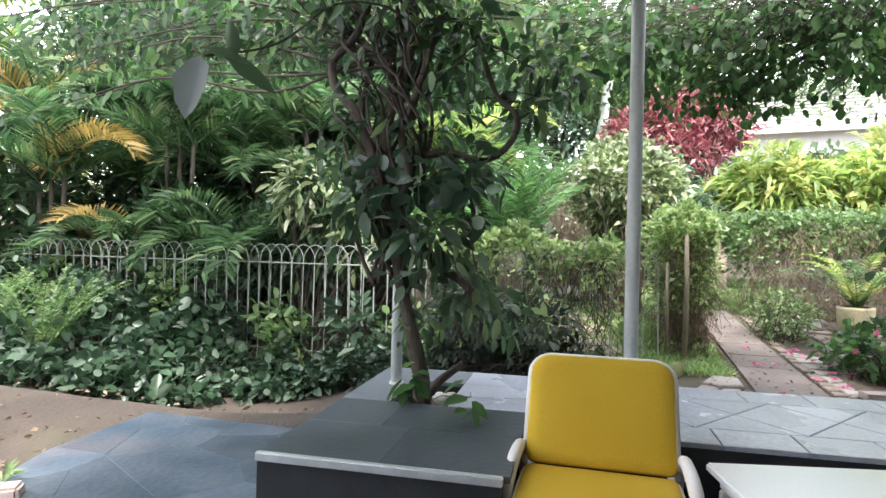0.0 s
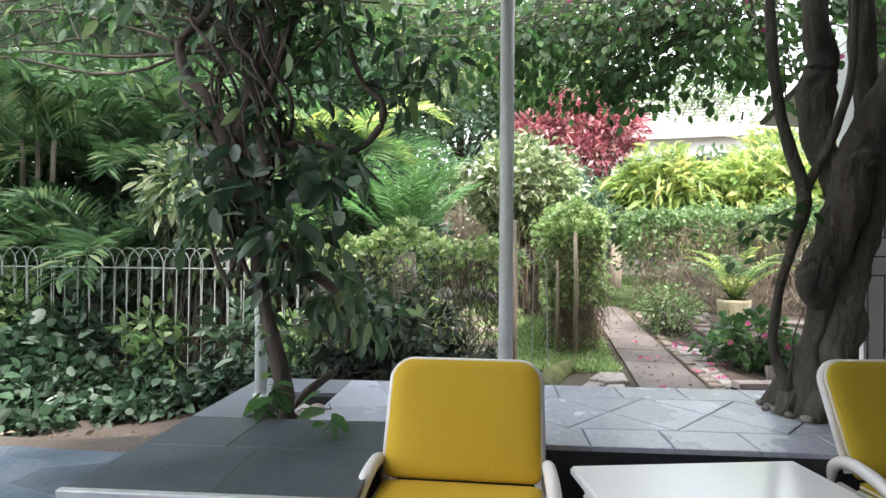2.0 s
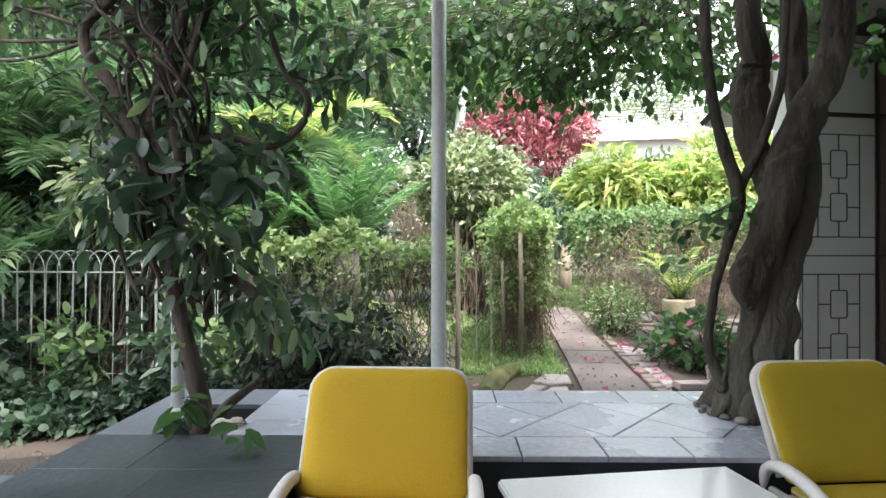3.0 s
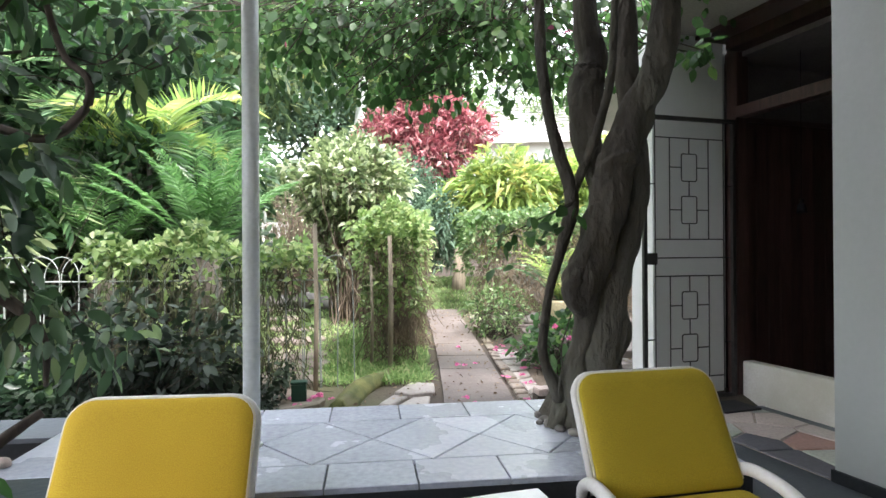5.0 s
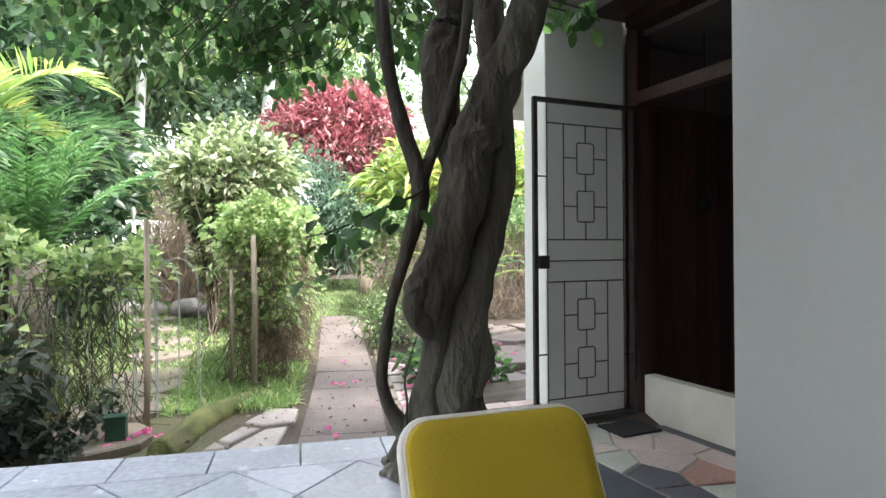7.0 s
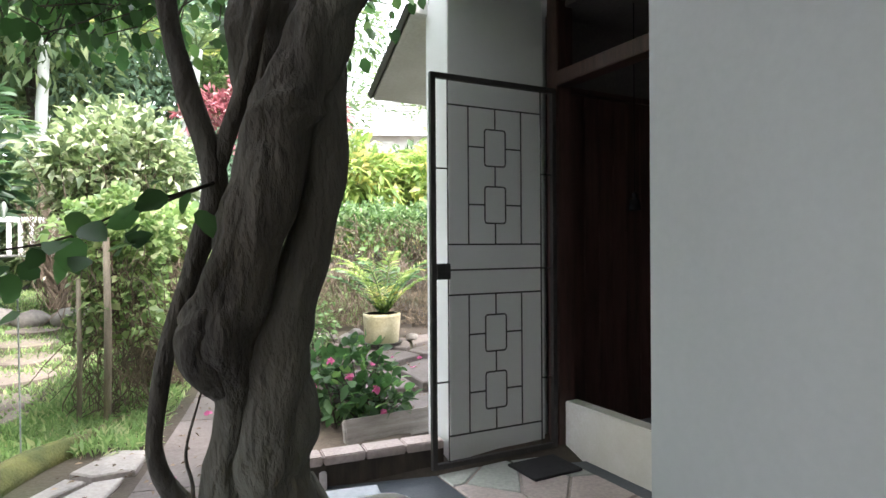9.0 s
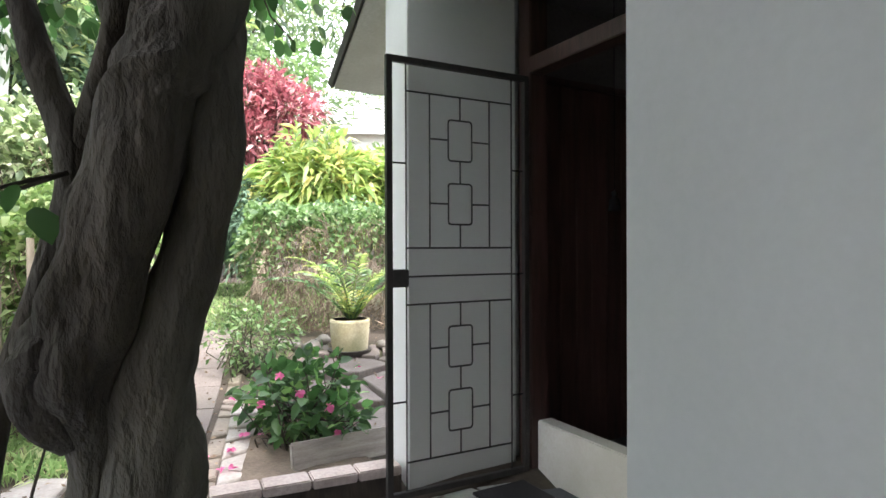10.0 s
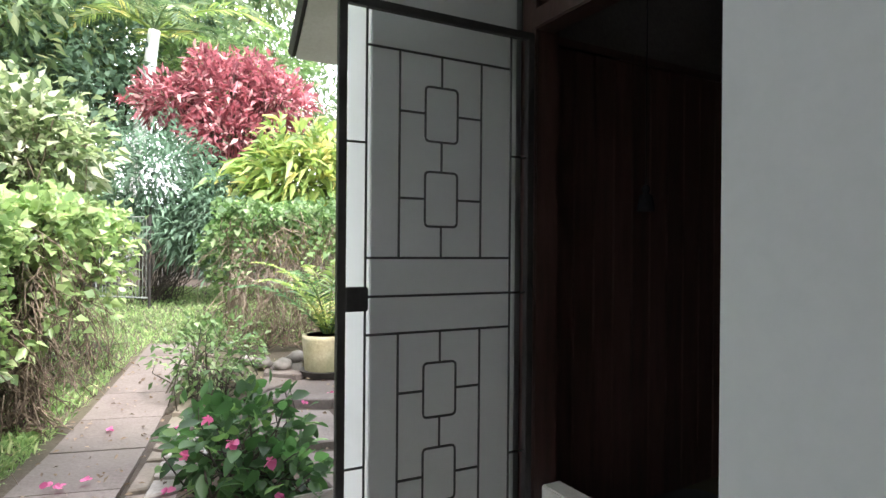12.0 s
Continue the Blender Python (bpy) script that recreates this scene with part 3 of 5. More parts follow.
# open side of the room: plinth, dark post, header, fascia
pl = part("wall_plinth", box(0.148, 0.24, -1.5, -0.008, FLOOR - 0.1, 0.235, 0.006), M["plinth"])
pl.matrix_basis = HM
tagged(pl, "low scuffed white plinth wall under a dark opening", "wall", kind="structure")
fr = thing("window_frame", "dark stained timber post and header of the open room", "frame", HM, kind="structure")
part("post", box(0.112, 0.225, -0.005, 0.088, FLOOR - 0.02, 3.1, 0.005), M["wood"], fr)
part("header", box(0.1, 0.2, -1.5, 0.0, 2.0, 2.08, 0.005), M["wood"], fr)
part("upper_rail", box(0.02, 0.16, -1.5, 0.0, 2.48, 2.56, 0.004), M["wood"], fr)
part("fascia", box(-0.16, 0.2, -1.5, 0.1, 2.565, 2.597, 0.004), M["wood"], fr, "dark eaves board")

# the dark room behind
rm = thing("wall_inner", "dark wood-panelled inner wall with upright boards", "wall", HM, kind="structure")
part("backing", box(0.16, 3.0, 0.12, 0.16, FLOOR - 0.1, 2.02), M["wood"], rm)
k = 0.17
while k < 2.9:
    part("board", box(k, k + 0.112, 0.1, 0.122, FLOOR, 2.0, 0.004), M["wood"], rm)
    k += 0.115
# sheet added over the white wall to darken the room's upper part
part("upper_shade_panel", box(0.16, 3.0, 0.14, 0.158, 2.02, 2.45), M["shaded_plaster"], rm, "added brownish panel, shade in its colour")
part("cap_rail", box(0.16, 3.0, 0.085, 0.12, 2.0, 2.035, 0.004), M["wood"], rm)
for nm, b in (("wall_east", (3.0, 3.15, -4.5, 0.16, FLOOR - 0.1, 2.8)), ("wall_south", (0.2, 3.0, -4.6, -4.45, FLOOR - 0.1, 2.8))):
    o = part(nm, box(*b), M["wood"])
    o.matrix_basis = HM
    tagged(o, "dark timber wall of the inner room", "wall", kind="structure")
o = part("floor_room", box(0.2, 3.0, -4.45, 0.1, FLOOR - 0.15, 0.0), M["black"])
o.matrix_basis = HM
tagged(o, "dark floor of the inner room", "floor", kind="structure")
o = part("ceiling_room", box(0.17, 3.0, -4.45, 0.16, 2.45, 2.52), M["shaded_plaster"])
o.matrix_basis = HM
tagged(o, "brownish ceiling of the inner room, shade in its colour", "ceiling", kind="structure")

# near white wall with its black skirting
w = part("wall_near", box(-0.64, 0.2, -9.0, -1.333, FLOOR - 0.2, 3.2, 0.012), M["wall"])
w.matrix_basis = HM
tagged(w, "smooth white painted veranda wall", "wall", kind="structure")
w = part("baseboard", box(-0.652, -0.64, -9.0, -1.328, FLOOR, FLOOR + 0.06, 0.003), M["black"])
w.matrix_basis = HM
tagged(w, "black painted skirting", "baseboard", kind="structure")

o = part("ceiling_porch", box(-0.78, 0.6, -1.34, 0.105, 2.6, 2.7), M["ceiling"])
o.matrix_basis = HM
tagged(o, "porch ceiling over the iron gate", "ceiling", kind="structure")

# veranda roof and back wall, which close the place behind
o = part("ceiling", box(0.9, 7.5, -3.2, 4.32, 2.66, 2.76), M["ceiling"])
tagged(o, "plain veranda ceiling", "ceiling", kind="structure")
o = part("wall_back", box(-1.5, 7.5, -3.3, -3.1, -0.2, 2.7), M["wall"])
# unseen wall on the open left side, added to cut light on the near wall
o2 = part("wall_light_block", box(-1.5, -1.3, -3.1, 1.2, -0.2, 2.7), M["wall"])
tagged(o2, "plain white unseen wall added to shade the veranda", "wall", kind="structure")
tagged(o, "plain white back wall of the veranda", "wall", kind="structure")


# ---- iron gate ----
def iron_gate():
    """Made in the gate's own plane: x from hinge to free edge, z up."""
    g = thing("iron_gate", "open dark iron security gate with rounded rectangles", "gate", HM @ pose(0.03, 0.0, 0.0, 0, 0, 180 - 1.5))
    W, H = 0.695, 1.965
    for x in (-0.05, W):
        part("stile", box(x - 0.014, x + 0.014, -0.014, 0.014, -0.01, H, 0.002), M["iron"], g)
    for z in (0.0, H):
        part("rail", box(-0.064, W + 0.014, -0.013, 0.013, z - 0.014, z + 0.014, 0.002), M["iron"], g)
    part("lock_box", box(W - 0.09, W - 0.012, -0.02, 0.02, 0.94, 1.02, 0.003), M["iron"], g)

    def bar(x0, z0, x1, z1, r=0.0045):
        part("bar", tube([(x0, 0, z0), (x1, 0, z1)], r, 6), M["iron"], g)
    left, right = 0.61, 0.035
    for x in (left, right):
        bar(x, 0.0, x, H)
    for z in (0.142, 0.858, 0.986, 1.116, 1.828):
        bar(left, z, right, z)
    for z in (0.38, 0.985, 1.5):
        bar(right, z, -0.05, z)
    for z in (0.42, 1.5):
        bar(left, z, W, z)
    mid = 0.328
    for z0, z1 in ((0.142, 0.858), (1.116, 1.828)):
        for x in (0.165, 0.49):
            bar(x, z0, x, z1)
        c = [z0 + (z1 - z0) * 0.29, z0 + (z1 - z0) * 0.71]
        for zc in c:
            w, h, r = 0.064, 0.096, 0.015
            loop = []
            for sx, sz, a0 in ((1, 1, 0), (-1, 1, 90), (-1, -1, 180), (1, -1, 270)):
                for k in range(4):
                    a = radians(a0 + 30 * k)
                    loop.append((mid + sx * (w - r) + r * math.cos(a), 0, zc + sz * (h - r) + r * math.sin(a)))
            part("link", tube(loop + loop[:2], 0.0045, 6), M["iron"], g, "rounded rectangle of iron rod")
            bar(0.165, zc, mid - w, zc), bar(mid + w, zc, 0.49, zc)
        bar(mid, z0, mid, c[0] - 0.096), bar(mid, c[0] + 0.096, mid, c[1] - 0.096), bar(mid, c[1] + 0.096, mid, z1)
    return g


iron_gate()
mat_ob = part("doormat", box(-0.16, 0.14, -0.3, -0.06, FLOOR + 0.012, FLOOR + 0.026, 0.004), M["rubber"])
mat_ob.matrix_basis = HM @ pose(-0.12, 0, 0)
tagged(mat_ob, "small dark mat on the paving by the post", "doormat")

# bell hanging in the dark room
bell = thing("hanging_bell", "small dark bell on a cord before the panelling", "bell", HM @ pose(0.475, -0.22, 1.3))
part("cord", tube([(0, 0, 0.1), (0, 0, 1.15)], 0.002, 5), M["matt_black"], bell)
part("bell_body", tube([(0, 0, 0.1), (0, 0, 0.085), (0, 0, 0.068), (0, 0, 0.06), (0, 0, 0.03), (0, 0, 0.0)], [0.009, 0.017, 0.01, 0.024, 0.03, 0.034], 14), M["matt_black"], bell, smooth=True)


# ---- poles ----
def pole(x, y, z, r, label):
    t = thing("pole", label, "pole", pose(x, y, z))
    part("shaft", tube([(0, 0, -0.02), (0, 0, 1.2), (0, 0, 2.62)], r, 20), M["pole"], t, smooth=True)
    part("base_flange", tube([(0, 0, -0.01), (0, 0, 0.012)], r * 1.25, 20), M["pole"], t)


pole(2.52, 4.22, TOP, 0.036, "white painted steel veranda pole")
pole(1.18, 4.27, TOP, 0.034, "white painted steel pole beside the vine tree")


# ---- loungers and table ----
def cushion(w, l, t, r, nx=14, ny=14):
    """A padded panel in x (width) and y (length), with rounded corners and a soft crown."""
    bm = bmesh.new()
    out = []
    for sx, sy, a0 in ((1, 1, 0), (-1, 1, 90), (-1, -1, 180), (1, -1, 270)):
        rr = r if sy > 0 else r * 0.35
        for k in range(7):
            a = radians(a0 + 15 * k)
            out.append((sx * (w / 2 - rr) + rr * math.cos(a), (l / 2 + sy * (l / 2 - rr)) + rr * math.sin(a)))
    rings = []
    for s, z in ((0.965, -t / 2), (1.0, -t / 4), (1.0, t / 4), (0.965, t / 2), (0.8, t * 0.62), (0.5, t * 0.66), (0.2, t * 0.66)):
        rings.append([bm.verts.new((x * s, l / 2 + (y - l / 2) * s, z)) for x, y in out])
    n = len(out)
    for a, b in zip(rings, rings[1:]):
        for k in range(n):
            bm.faces.new((a[k], a[(k + 1) % n], b[(k + 1) % n], b[k]))
    bm.faces.new(rings[-1])
    bm.faces.new(rings[0][::-1])
    return bm, out


def lounger(m, lean, back_len, label, cloth="fabric"):
    """Origin on the floor under the hinge of the backrest; the seat runs towards -y, the backrest rises towards +y."""
    g = thing("sun_lounger", label, "lounger", m, "yellow loungers on the veranda")
    W, SH = 0.6, 0.165
    for name, length, mm in (("seat", 0.78, Matrix.Translation((0, 0, SH)) @ Matrix.Rotation(math.pi, 4, "Z")), ("backrest", back_len, Matrix.Translation((0, 0.0, SH + 0.02)) @ Matrix.Rotation(radians(lean), 4, "X"))):
        bm, out = cushion(W, length, 0.035, 0.085)
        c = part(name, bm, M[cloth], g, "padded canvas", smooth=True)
        c.matrix_basis = mm
        loop = [(x * 1.003, length / 2 + (y - length / 2) * 1.003, 0.004) for x, y in [out[-1]] + out[:15]]
        part("piping", tube(loop, 0.006, 6), M["piping"], c, "pale piping along the edge", smooth=True)
        fl = [(x * 1.012, length / 2 + (y - length / 2) * 1.012, -0.024) for x, y in [out[-1]] + out[:15]]
        part("frame", tube(fl, 0.016, 8), M["plastic"], c, "white tubular frame", smooth=True)
    for s in (-1, 1):
        x = s * (W / 2 + 0.024)
        part("armrest", sweep([(x, 0.12, SH - 0.03, 0.02), (x, 0.08, SH + 0.05, 0.023), (x + s * 0.004, -0.02, SH + 0.085, 0.025), (x + s * 0.01, -0.2, SH + 0.06, 0.026), (x + s * 0.014, -0.3, SH - 0.02, 0.024), (x + s * 0.014, -0.32, SH - 0.25, 0.022)], 6, 12), M["plastic"], g, "white moulded plastic armrest", smooth=True)
        part("rear_leg", sweep([(x, 0.12, SH - 0.02, 0.02), (x, 0.16, SH - 0.1, 0.02), (x, 0.2, 0.012, 0.018)], 5, 10), M["plastic"], g, smooth=True)
        part("side_rail", sweep([(x - s * 0.03, 0.2, SH - 0.04, 0.016), (x - s * 0.03, -0.4, SH - 0.04, 0.016), (x - s * 0.03, -0.76, SH - 0.04, 0.016)], 3, 8), M["plastic"], g, smooth=True)
        part("front_leg", sweep([(x - s * 0.03, -0.7, SH - 0.04, 0.018), (x - s * 0.03, -0.72, 0.01, 0.016)], 3, 8), M["plastic"], g, smooth=True)
    return g


lounger(pose(2.395, 3.45, FLOOR, 0, 0, 2), 63, 0.465, "mustard yellow padded sun lounger with white plastic frame")
lounger(pose(4.185, 3.77, FLOOR, 0, 0, 10), 63, 0.465, "olive yellow padded sun lounger turned beside the table, cloth darkened for shade", "fabric_shaded")

table = thing("side_table", "low glossy white rectangular side table", "table", pose(2.8, 3.5, FLOOR, 0, 0, 13.7))
part("tabletop", box(0.0, 0.89, -0.5, 0.0, 0.215, 0.25, 0.008), M["tabletop"], table)
part("apron", box(0.04, 0.85, -0.46, -0.04, 0.165, 0.214, 0.004), M["plastic"], table)
for x in (0.06, 0.83):
    for y in (-0.44, -0.06):
        part("leg", box(x - 0.022, x + 0.022, y - 0.022, y + 0.022, 0.0, 0.16, 0.005), M["plastic"], table)


# ---- the big old vine trunk on the terrace's end ----
big = thing("vine_tree", "gnarled grey-brown old trunk with twisted side stems", "tree", pose(0, 0, 0))


def limb(name, ctrl, n, sides, wobble, seed, label=""):
    part(name, sweep(ctrl, n, sides, wobble=wobble, seed=seed), M["bark"], big, label, smooth=True)


limb("trunk", [(4.07, 4.48, 0.14, 0.17), (4.02, 4.43, 0.3, 0.11), (3.985, 4.37, 0.46, 0.07), (4.0, 4.33, 0.59, 0.05), (4.02, 4.3, 0.74, 0.054), (4.006, 4.26, 0.88, 0.08), (4.028, 4.24, 1.02, 0.084), (4.072, 4.235, 1.16, 0.086), (4.112, 4.235, 1.3, 0.085), (4.15, 4.25, 1.44, 0.086), (4.2, 4.26, 1.56, 0.084), (4.25, 4.26, 1.68, 0.078), (4.305, 4.25, 1.8, 0.072), (4.35, 4.25, 1.94, 0.068), (4.38, 4.26, 2.2, 0.062), (4.4, 4.3, 2.8, 0.05)], 9, 56, 0.26, 3)
limb("second_stem", [(4.15, 4.48, 0.12, 0.17), (4.12, 4.43, 0.3, 0.125), (4.1, 4.37, 0.46, 0.108), (4.093, 4.34, 0.58, 0.095), (4.112, 4.31, 0.73, 0.086), (4.136, 4.285, 0.88, 0.076), (4.172, 4.275, 1.02, 0.063), (4.212, 4.275, 1.16, 0.06), (4.242, 4.275, 1.3, 0.057), (4.248, 4.28, 1.45, 0.054), (4.245, 4.31, 1.6, 0.052), (4.235, 4.34, 1.75, 0.056), (4.235, 4.37, 1.94, 0.058), (4.24, 4.4, 2.2, 0.056), (4.25, 4.45, 2.8, 0.045)], 9, 44, 0.22, 9)
limb("left_fork", [(4.13, 4.3, 1.22, 0.05), (4.1, 4.36, 1.36, 0.058), (4.075, 4.42, 1.52, 0.066), (4.06, 4.46, 1.7, 0.078), (4.085, 4.5, 1.86, 0.082), (4.12, 4.52, 2.0, 0.07), (4.09, 4.52, 2.18, 0.062), (4.08, 4.55, 2.8, 0.05)], 7, 30, 0.3, 2)
limb("burl", [(3.99, 4.27, 0.75, 0.03), (3.96, 4.25, 0.81, 0.05), (3.948, 4.24, 0.885, 0.06), (3.965, 4.24, 0.95, 0.054), (4.0, 4.25, 1.03, 0.04)], 7, 30, 0.3, 5, "swollen burl")
limb("knot", [(4.14, 4.33, 0.54, 0.05), (4.165, 4.31, 0.63, 0.056), (4.17, 4.3, 0.7, 0.05), (4.15, 4.3, 0.8, 0.035)], 6, 26, 0.45, 15, "rough knot")
limb("thin_stem", [(3.93, 4.42, 0.34, 0.045), (3.85, 4.37, 0.48, 0.025), (3.82, 4.34, 0.58, 0.022), (3.825, 4.33, 0.68, 0.021), (3.855, 4.33, 0.87, 0.021), (3.91, 4.34, 1.05, 0.024), (3.965, 4.35, 1.24, 0.034), (3.95, 4.35, 1.36, 0.032), (3.9, 4.35, 1.52, 0.029), (3.85, 4.36, 1.74, 0.027), (3.83, 4.4, 2.1, 0.025), (3.84, 4.5, 2.8, 0.022)], 6, 14, 0.22, 8)
limb("cross_stem", [(3.96, 4.35, 1.26, 0.02), (3.99, 4.34, 1.36, 0.022), (4.04, 4.3, 1.5, 0.023), (4.08, 4.26, 1.65, 0.021), (4.12, 4.24, 1.85, 0.019), (4.15, 4.26, 2.3, 0.016)], 6, 10, 0.2, 0)
limb("dead_twig", [(3.9, 4.38, 0.36, 0.007), (3.91, 4.33, 0.5, 0.005), (3.9, 4.3, 0.6, 0.004), (3.94, 4.28, 0.75, 0.0025)], 5, 6, 0.1, 4)
for k, (a, r) in enumerate(((195, 0.22), (240, 0.21), (285, 0.2), (330, 0.22), (150, 0.25), (20, 0.26))):
    ca, sa = math.cos(radians(a)), math.sin(radians(a))
    limb("root", [(4.09 + 0.06 * ca, 4.46 + 0.06 * sa, 0.44, 0.06), (4.09 + 0.14 * ca, 4.46 + 0.14 * sa, 0.3, 0.066), (4.09 + r * ca, 4.46 + r * sa, 0.19, 0.036)], 6, 16, 0.5, k)


def pebble(x, y, z, r, material, name="stone", label="small rounded stone", group="", cat="stone"):
    bm = bmesh.new()
    bmesh.ops.create_icosphere(bm, subdivisions=2, radius=1)
    sd = random.uniform(0, 50)
    for v in bm.verts:
        v.co *= 1 + 0.35 * noise.noise(v.co * 1.3 + Vector((sd, 0, 0)))
        v.co = Vector((v.co.x * r, v.co.y * r * 0.85, v.co.z * r * 0.6))
    o = part(name, bm, material, None, "", smooth=True)
    o.matrix_basis = pose(x, y, z + r * 0.45, 0, 0, random.uniform(0, 360))
    return tagged(o, label, cat, group)


random.seed(4)
for x, y, r in ((3.86, 4.5, 0.03), (3.87, 4.42, 0.035), (3.9, 4.34, 0.028), (3.95, 4.27, 0.034), (3.85, 4.58, 0.03), (3.83, 4.46, 0.02)):
    pebble(x, y, TOP, r, M["rock"], label="grey pebble at the foot of the trunk", group="pebbles round the trunk")
pebble(1.55, 3.98, TOP, 0.045, M["mushroom_white"], label="pale stone by the planting hole")
pebble(1.6, 4.03, TOP, 0.04, M["kerbstone"], label="reddish stone by the planting hole")

# ---- vine tree in the planting hole ----
vt = thing("climbing_tree", "slender twisted tree in a planting hole, with large dark leaves", "tree")
soil = link("soil", [(PM @ Vector((x, y, 0.11 + 0.03 * noise.noise(Vector((x * 9, y * 9, 0)))))) for y in np.linspace(HV0 + 0.005, HV1 - 0.005, 8) for x in np.linspace(HU0 + 0.005, HU1 - 0.005, 8)],
            [(j * 8 + i, j * 8 + i + 1, j * 8 + i + 9, j * 8 + i + 8) for j in range(7) for i in range(7)], M["soil"], vt, "dark soil")
stems = (
    [(1.43, 4.06, 0.08, 0.055), (1.4, 4.06, 0.34, 0.045), (1.36, 4.06, 0.49, 0.04), (1.31, 4.06, 0.7, 0.038), (1.27, 4.06, 0.88, 0.038), (1.26, 4.07, 1.04, 0.042), (1.22, 4.08, 1.26, 0.044), (1.15, 4.08, 1.52, 0.042), (1.16, 4.1, 1.76, 0.04), (1.25, 4.12, 2.0, 0.036), (1.28, 4.15, 2.4, 0.03)],
    [(1.24, 4.08, 1.1, 0.03), (1.16, 4.06, 1.3, 0.034), (1.1, 4.04, 1.52, 0.034), (0.99, 4.04, 1.78, 0.03), (0.85, 4.05, 1.95, 0.028), (0.82, 4.06, 2.1, 0.026), (0.95, 4.08, 2.24, 0.022), (1.05, 4.1, 2.5, 0.018)],
    [(1.27, 4.05, 0.98, 0.026), (1.36, 4.03, 1.06, 0.026), (1.5, 4.03, 0.93, 0.024), (1.66, 4.05, 0.82, 0.022), (1.74, 4.08, 0.68, 0.016), (1.72, 4.12, 0.5, 0.01)],
    [(1.4, 4.16, 0.14, 0.03), (1.47, 4.24, 0.25, 0.026), (1.58, 4.32, 0.34, 0.02)],
    [(1.23, 4.06, 1.2, 0.026), (1.32, 4.03, 1.42, 0.026), (1.28, 4.02, 1.65, 0.024), (1.36, 4.03, 1.88, 0.022), (1.48, 4.06, 2.3, 0.018)],
    [(1.3, 4.05, 1.5, 0.02), (1.52, 4.06, 1.55, 0.018), (1.75, 4.06, 1.5, 0.018), (1.89, 4.08, 1.61, 0.017), (1.9, 4.1, 1.75, 0.016), (1.79, 4.12, 1.86, 0.014), (1.7, 4.15, 2.1, 0.012)],
    [(1.22, 4.1, 1.2, 0.024), (1.06, 4.12, 1.36, 0.022), (1.08, 4.12, 1.58, 0.02), (0.98, 4.14, 1.8, 0.018), (1.04, 4.16, 2.2, 0.014)],
)
for k, s in enumerate(stems):
    part("stem", sweep(s, 7, 12, wobble=0.35, seed=k * 3), M["bark_red"], vt, smooth=True)
random.seed(31)
for k in range(16):
    # climbing vines that wind round the stems
    x, z, ph, turn, drift = 1.2 + random.uniform(-0.1, 0.14), random.uniform(0.75, 1.4), random.uniform(0, 6.28), random.uniform(3.5, 6.5), random.uniform(-0.25, 0.25)
    c = []
    for i in range(10):
        t = i / 9
        amp = 0.05 + 0.07 * t
        c.append((x + drift * t + amp * math.sin(ph + turn * t * 1.6), 4.06 + 0.8 * amp * math.cos(ph + turn * t * 1.6), z + 1.1 * t + random.uniform(-0.03, 0.03), 0.014 - 0.007 * t))
    part("vine_stem", sweep(c, 5, 7, wobble=0.3, seed=k), M["bark_red"], vt, smooth=True)
# long thin boughs reaching out overhead
tips = []
for k in range(26):
    tx, ty, tz = random.uniform(-2.2, 0.6) if k < 17 else random.uniform(1.6, 2.2), random.uniform(3.9, 4.9), random.uniform(1.95, 2.75)
    c = [(1.2, 4.1, 1.9 + 0.02 * k, 0.012), (0.75 * 1.2 + 0.25 * tx, 4.15, tz - 0.1, 0.009), (0.4 * 1.2 + 0.6 * tx, ty * 0.6 + 1.66, tz + random.uniform(-0.08, 0.12), 0.007), (tx, ty, tz + random.uniform(-0.1, 0.05), 0.003)]
    part("bough", sweep(c, 5, 6, wobble=0.2, seed=k), M["twig_dark"], vt, smooth=True)
    tips += [(np.array(q[:3]), tx) for q in curve_points(c, 6)[5:]]
cl = []
# the two clumps above z 4 are out of view, added to shade the bank
for c, r, n in (((1.15, 4.1, 2.4), (0.7, 0.4, 0.32), 230), ((0.45, 4.3, 2.4), (0.8, 0.5, 0.28), 190), ((-0.6, 4.9, 2.75), (1.1, 0.6, 0.3), 520), ((-2.2, 5.2, 2.95), (1.2, 0.7, 0.35), 520), ((-1.2, 5.8, 3.2), (1.4, 0.6, 0.35), 420), ((-2.2, 5.2, 4.9), (2.4, 1.6, 0.5), 1500), ((-0.6, 4.0, 4.3), (1.5, 1.3, 0.4), 800),
                ((1.55, 4.15, 2.2), (0.35, 0.3, 0.3), 130), ((1.95, 4.3, 2.05), (0.22, 0.2, 0.28), 80), ((2.18, 4.25, 2.02), (0.14, 0.12, 0.2), 40), ((1.9, 4.2, 1.78), (0.16, 0.15, 0.14), 34), ((1.25, 4.1, 1.75), (0.4, 0.25, 0.35), 110), ((0.9, 4.15, 1.6), (0.3, 0.25, 0.35), 95), ((1.62, 4.1, 1.48), (0.3, 0.2, 0.16), 80), ((1.05, 4.0, 1.22), (0.28, 0.18, 0.24), 70),
                ((1.45, 4.0, 1.05), (0.3, 0.18, 0.22), 80), ((1.65, 4.1, 0.78), (0.22, 0.2, 0.2), 80), ((1.75, 4.3, 0.66), (0.3, 0.22, 0.18), 64), ((1.95, 4.4, 0.6), (0.2, 0.16, 0.12), 16), ((1.35, 4.1, 0.62), (0.14, 0.1, 0.2), 24)):
    cl.append(blob(n, c, r, seed=c[0], shell=0.2))
P, D = np.concatenate([c[0] for c in cl]), np.concatenate([c[1] for c in cl])
D[:, 2] -= 0.6
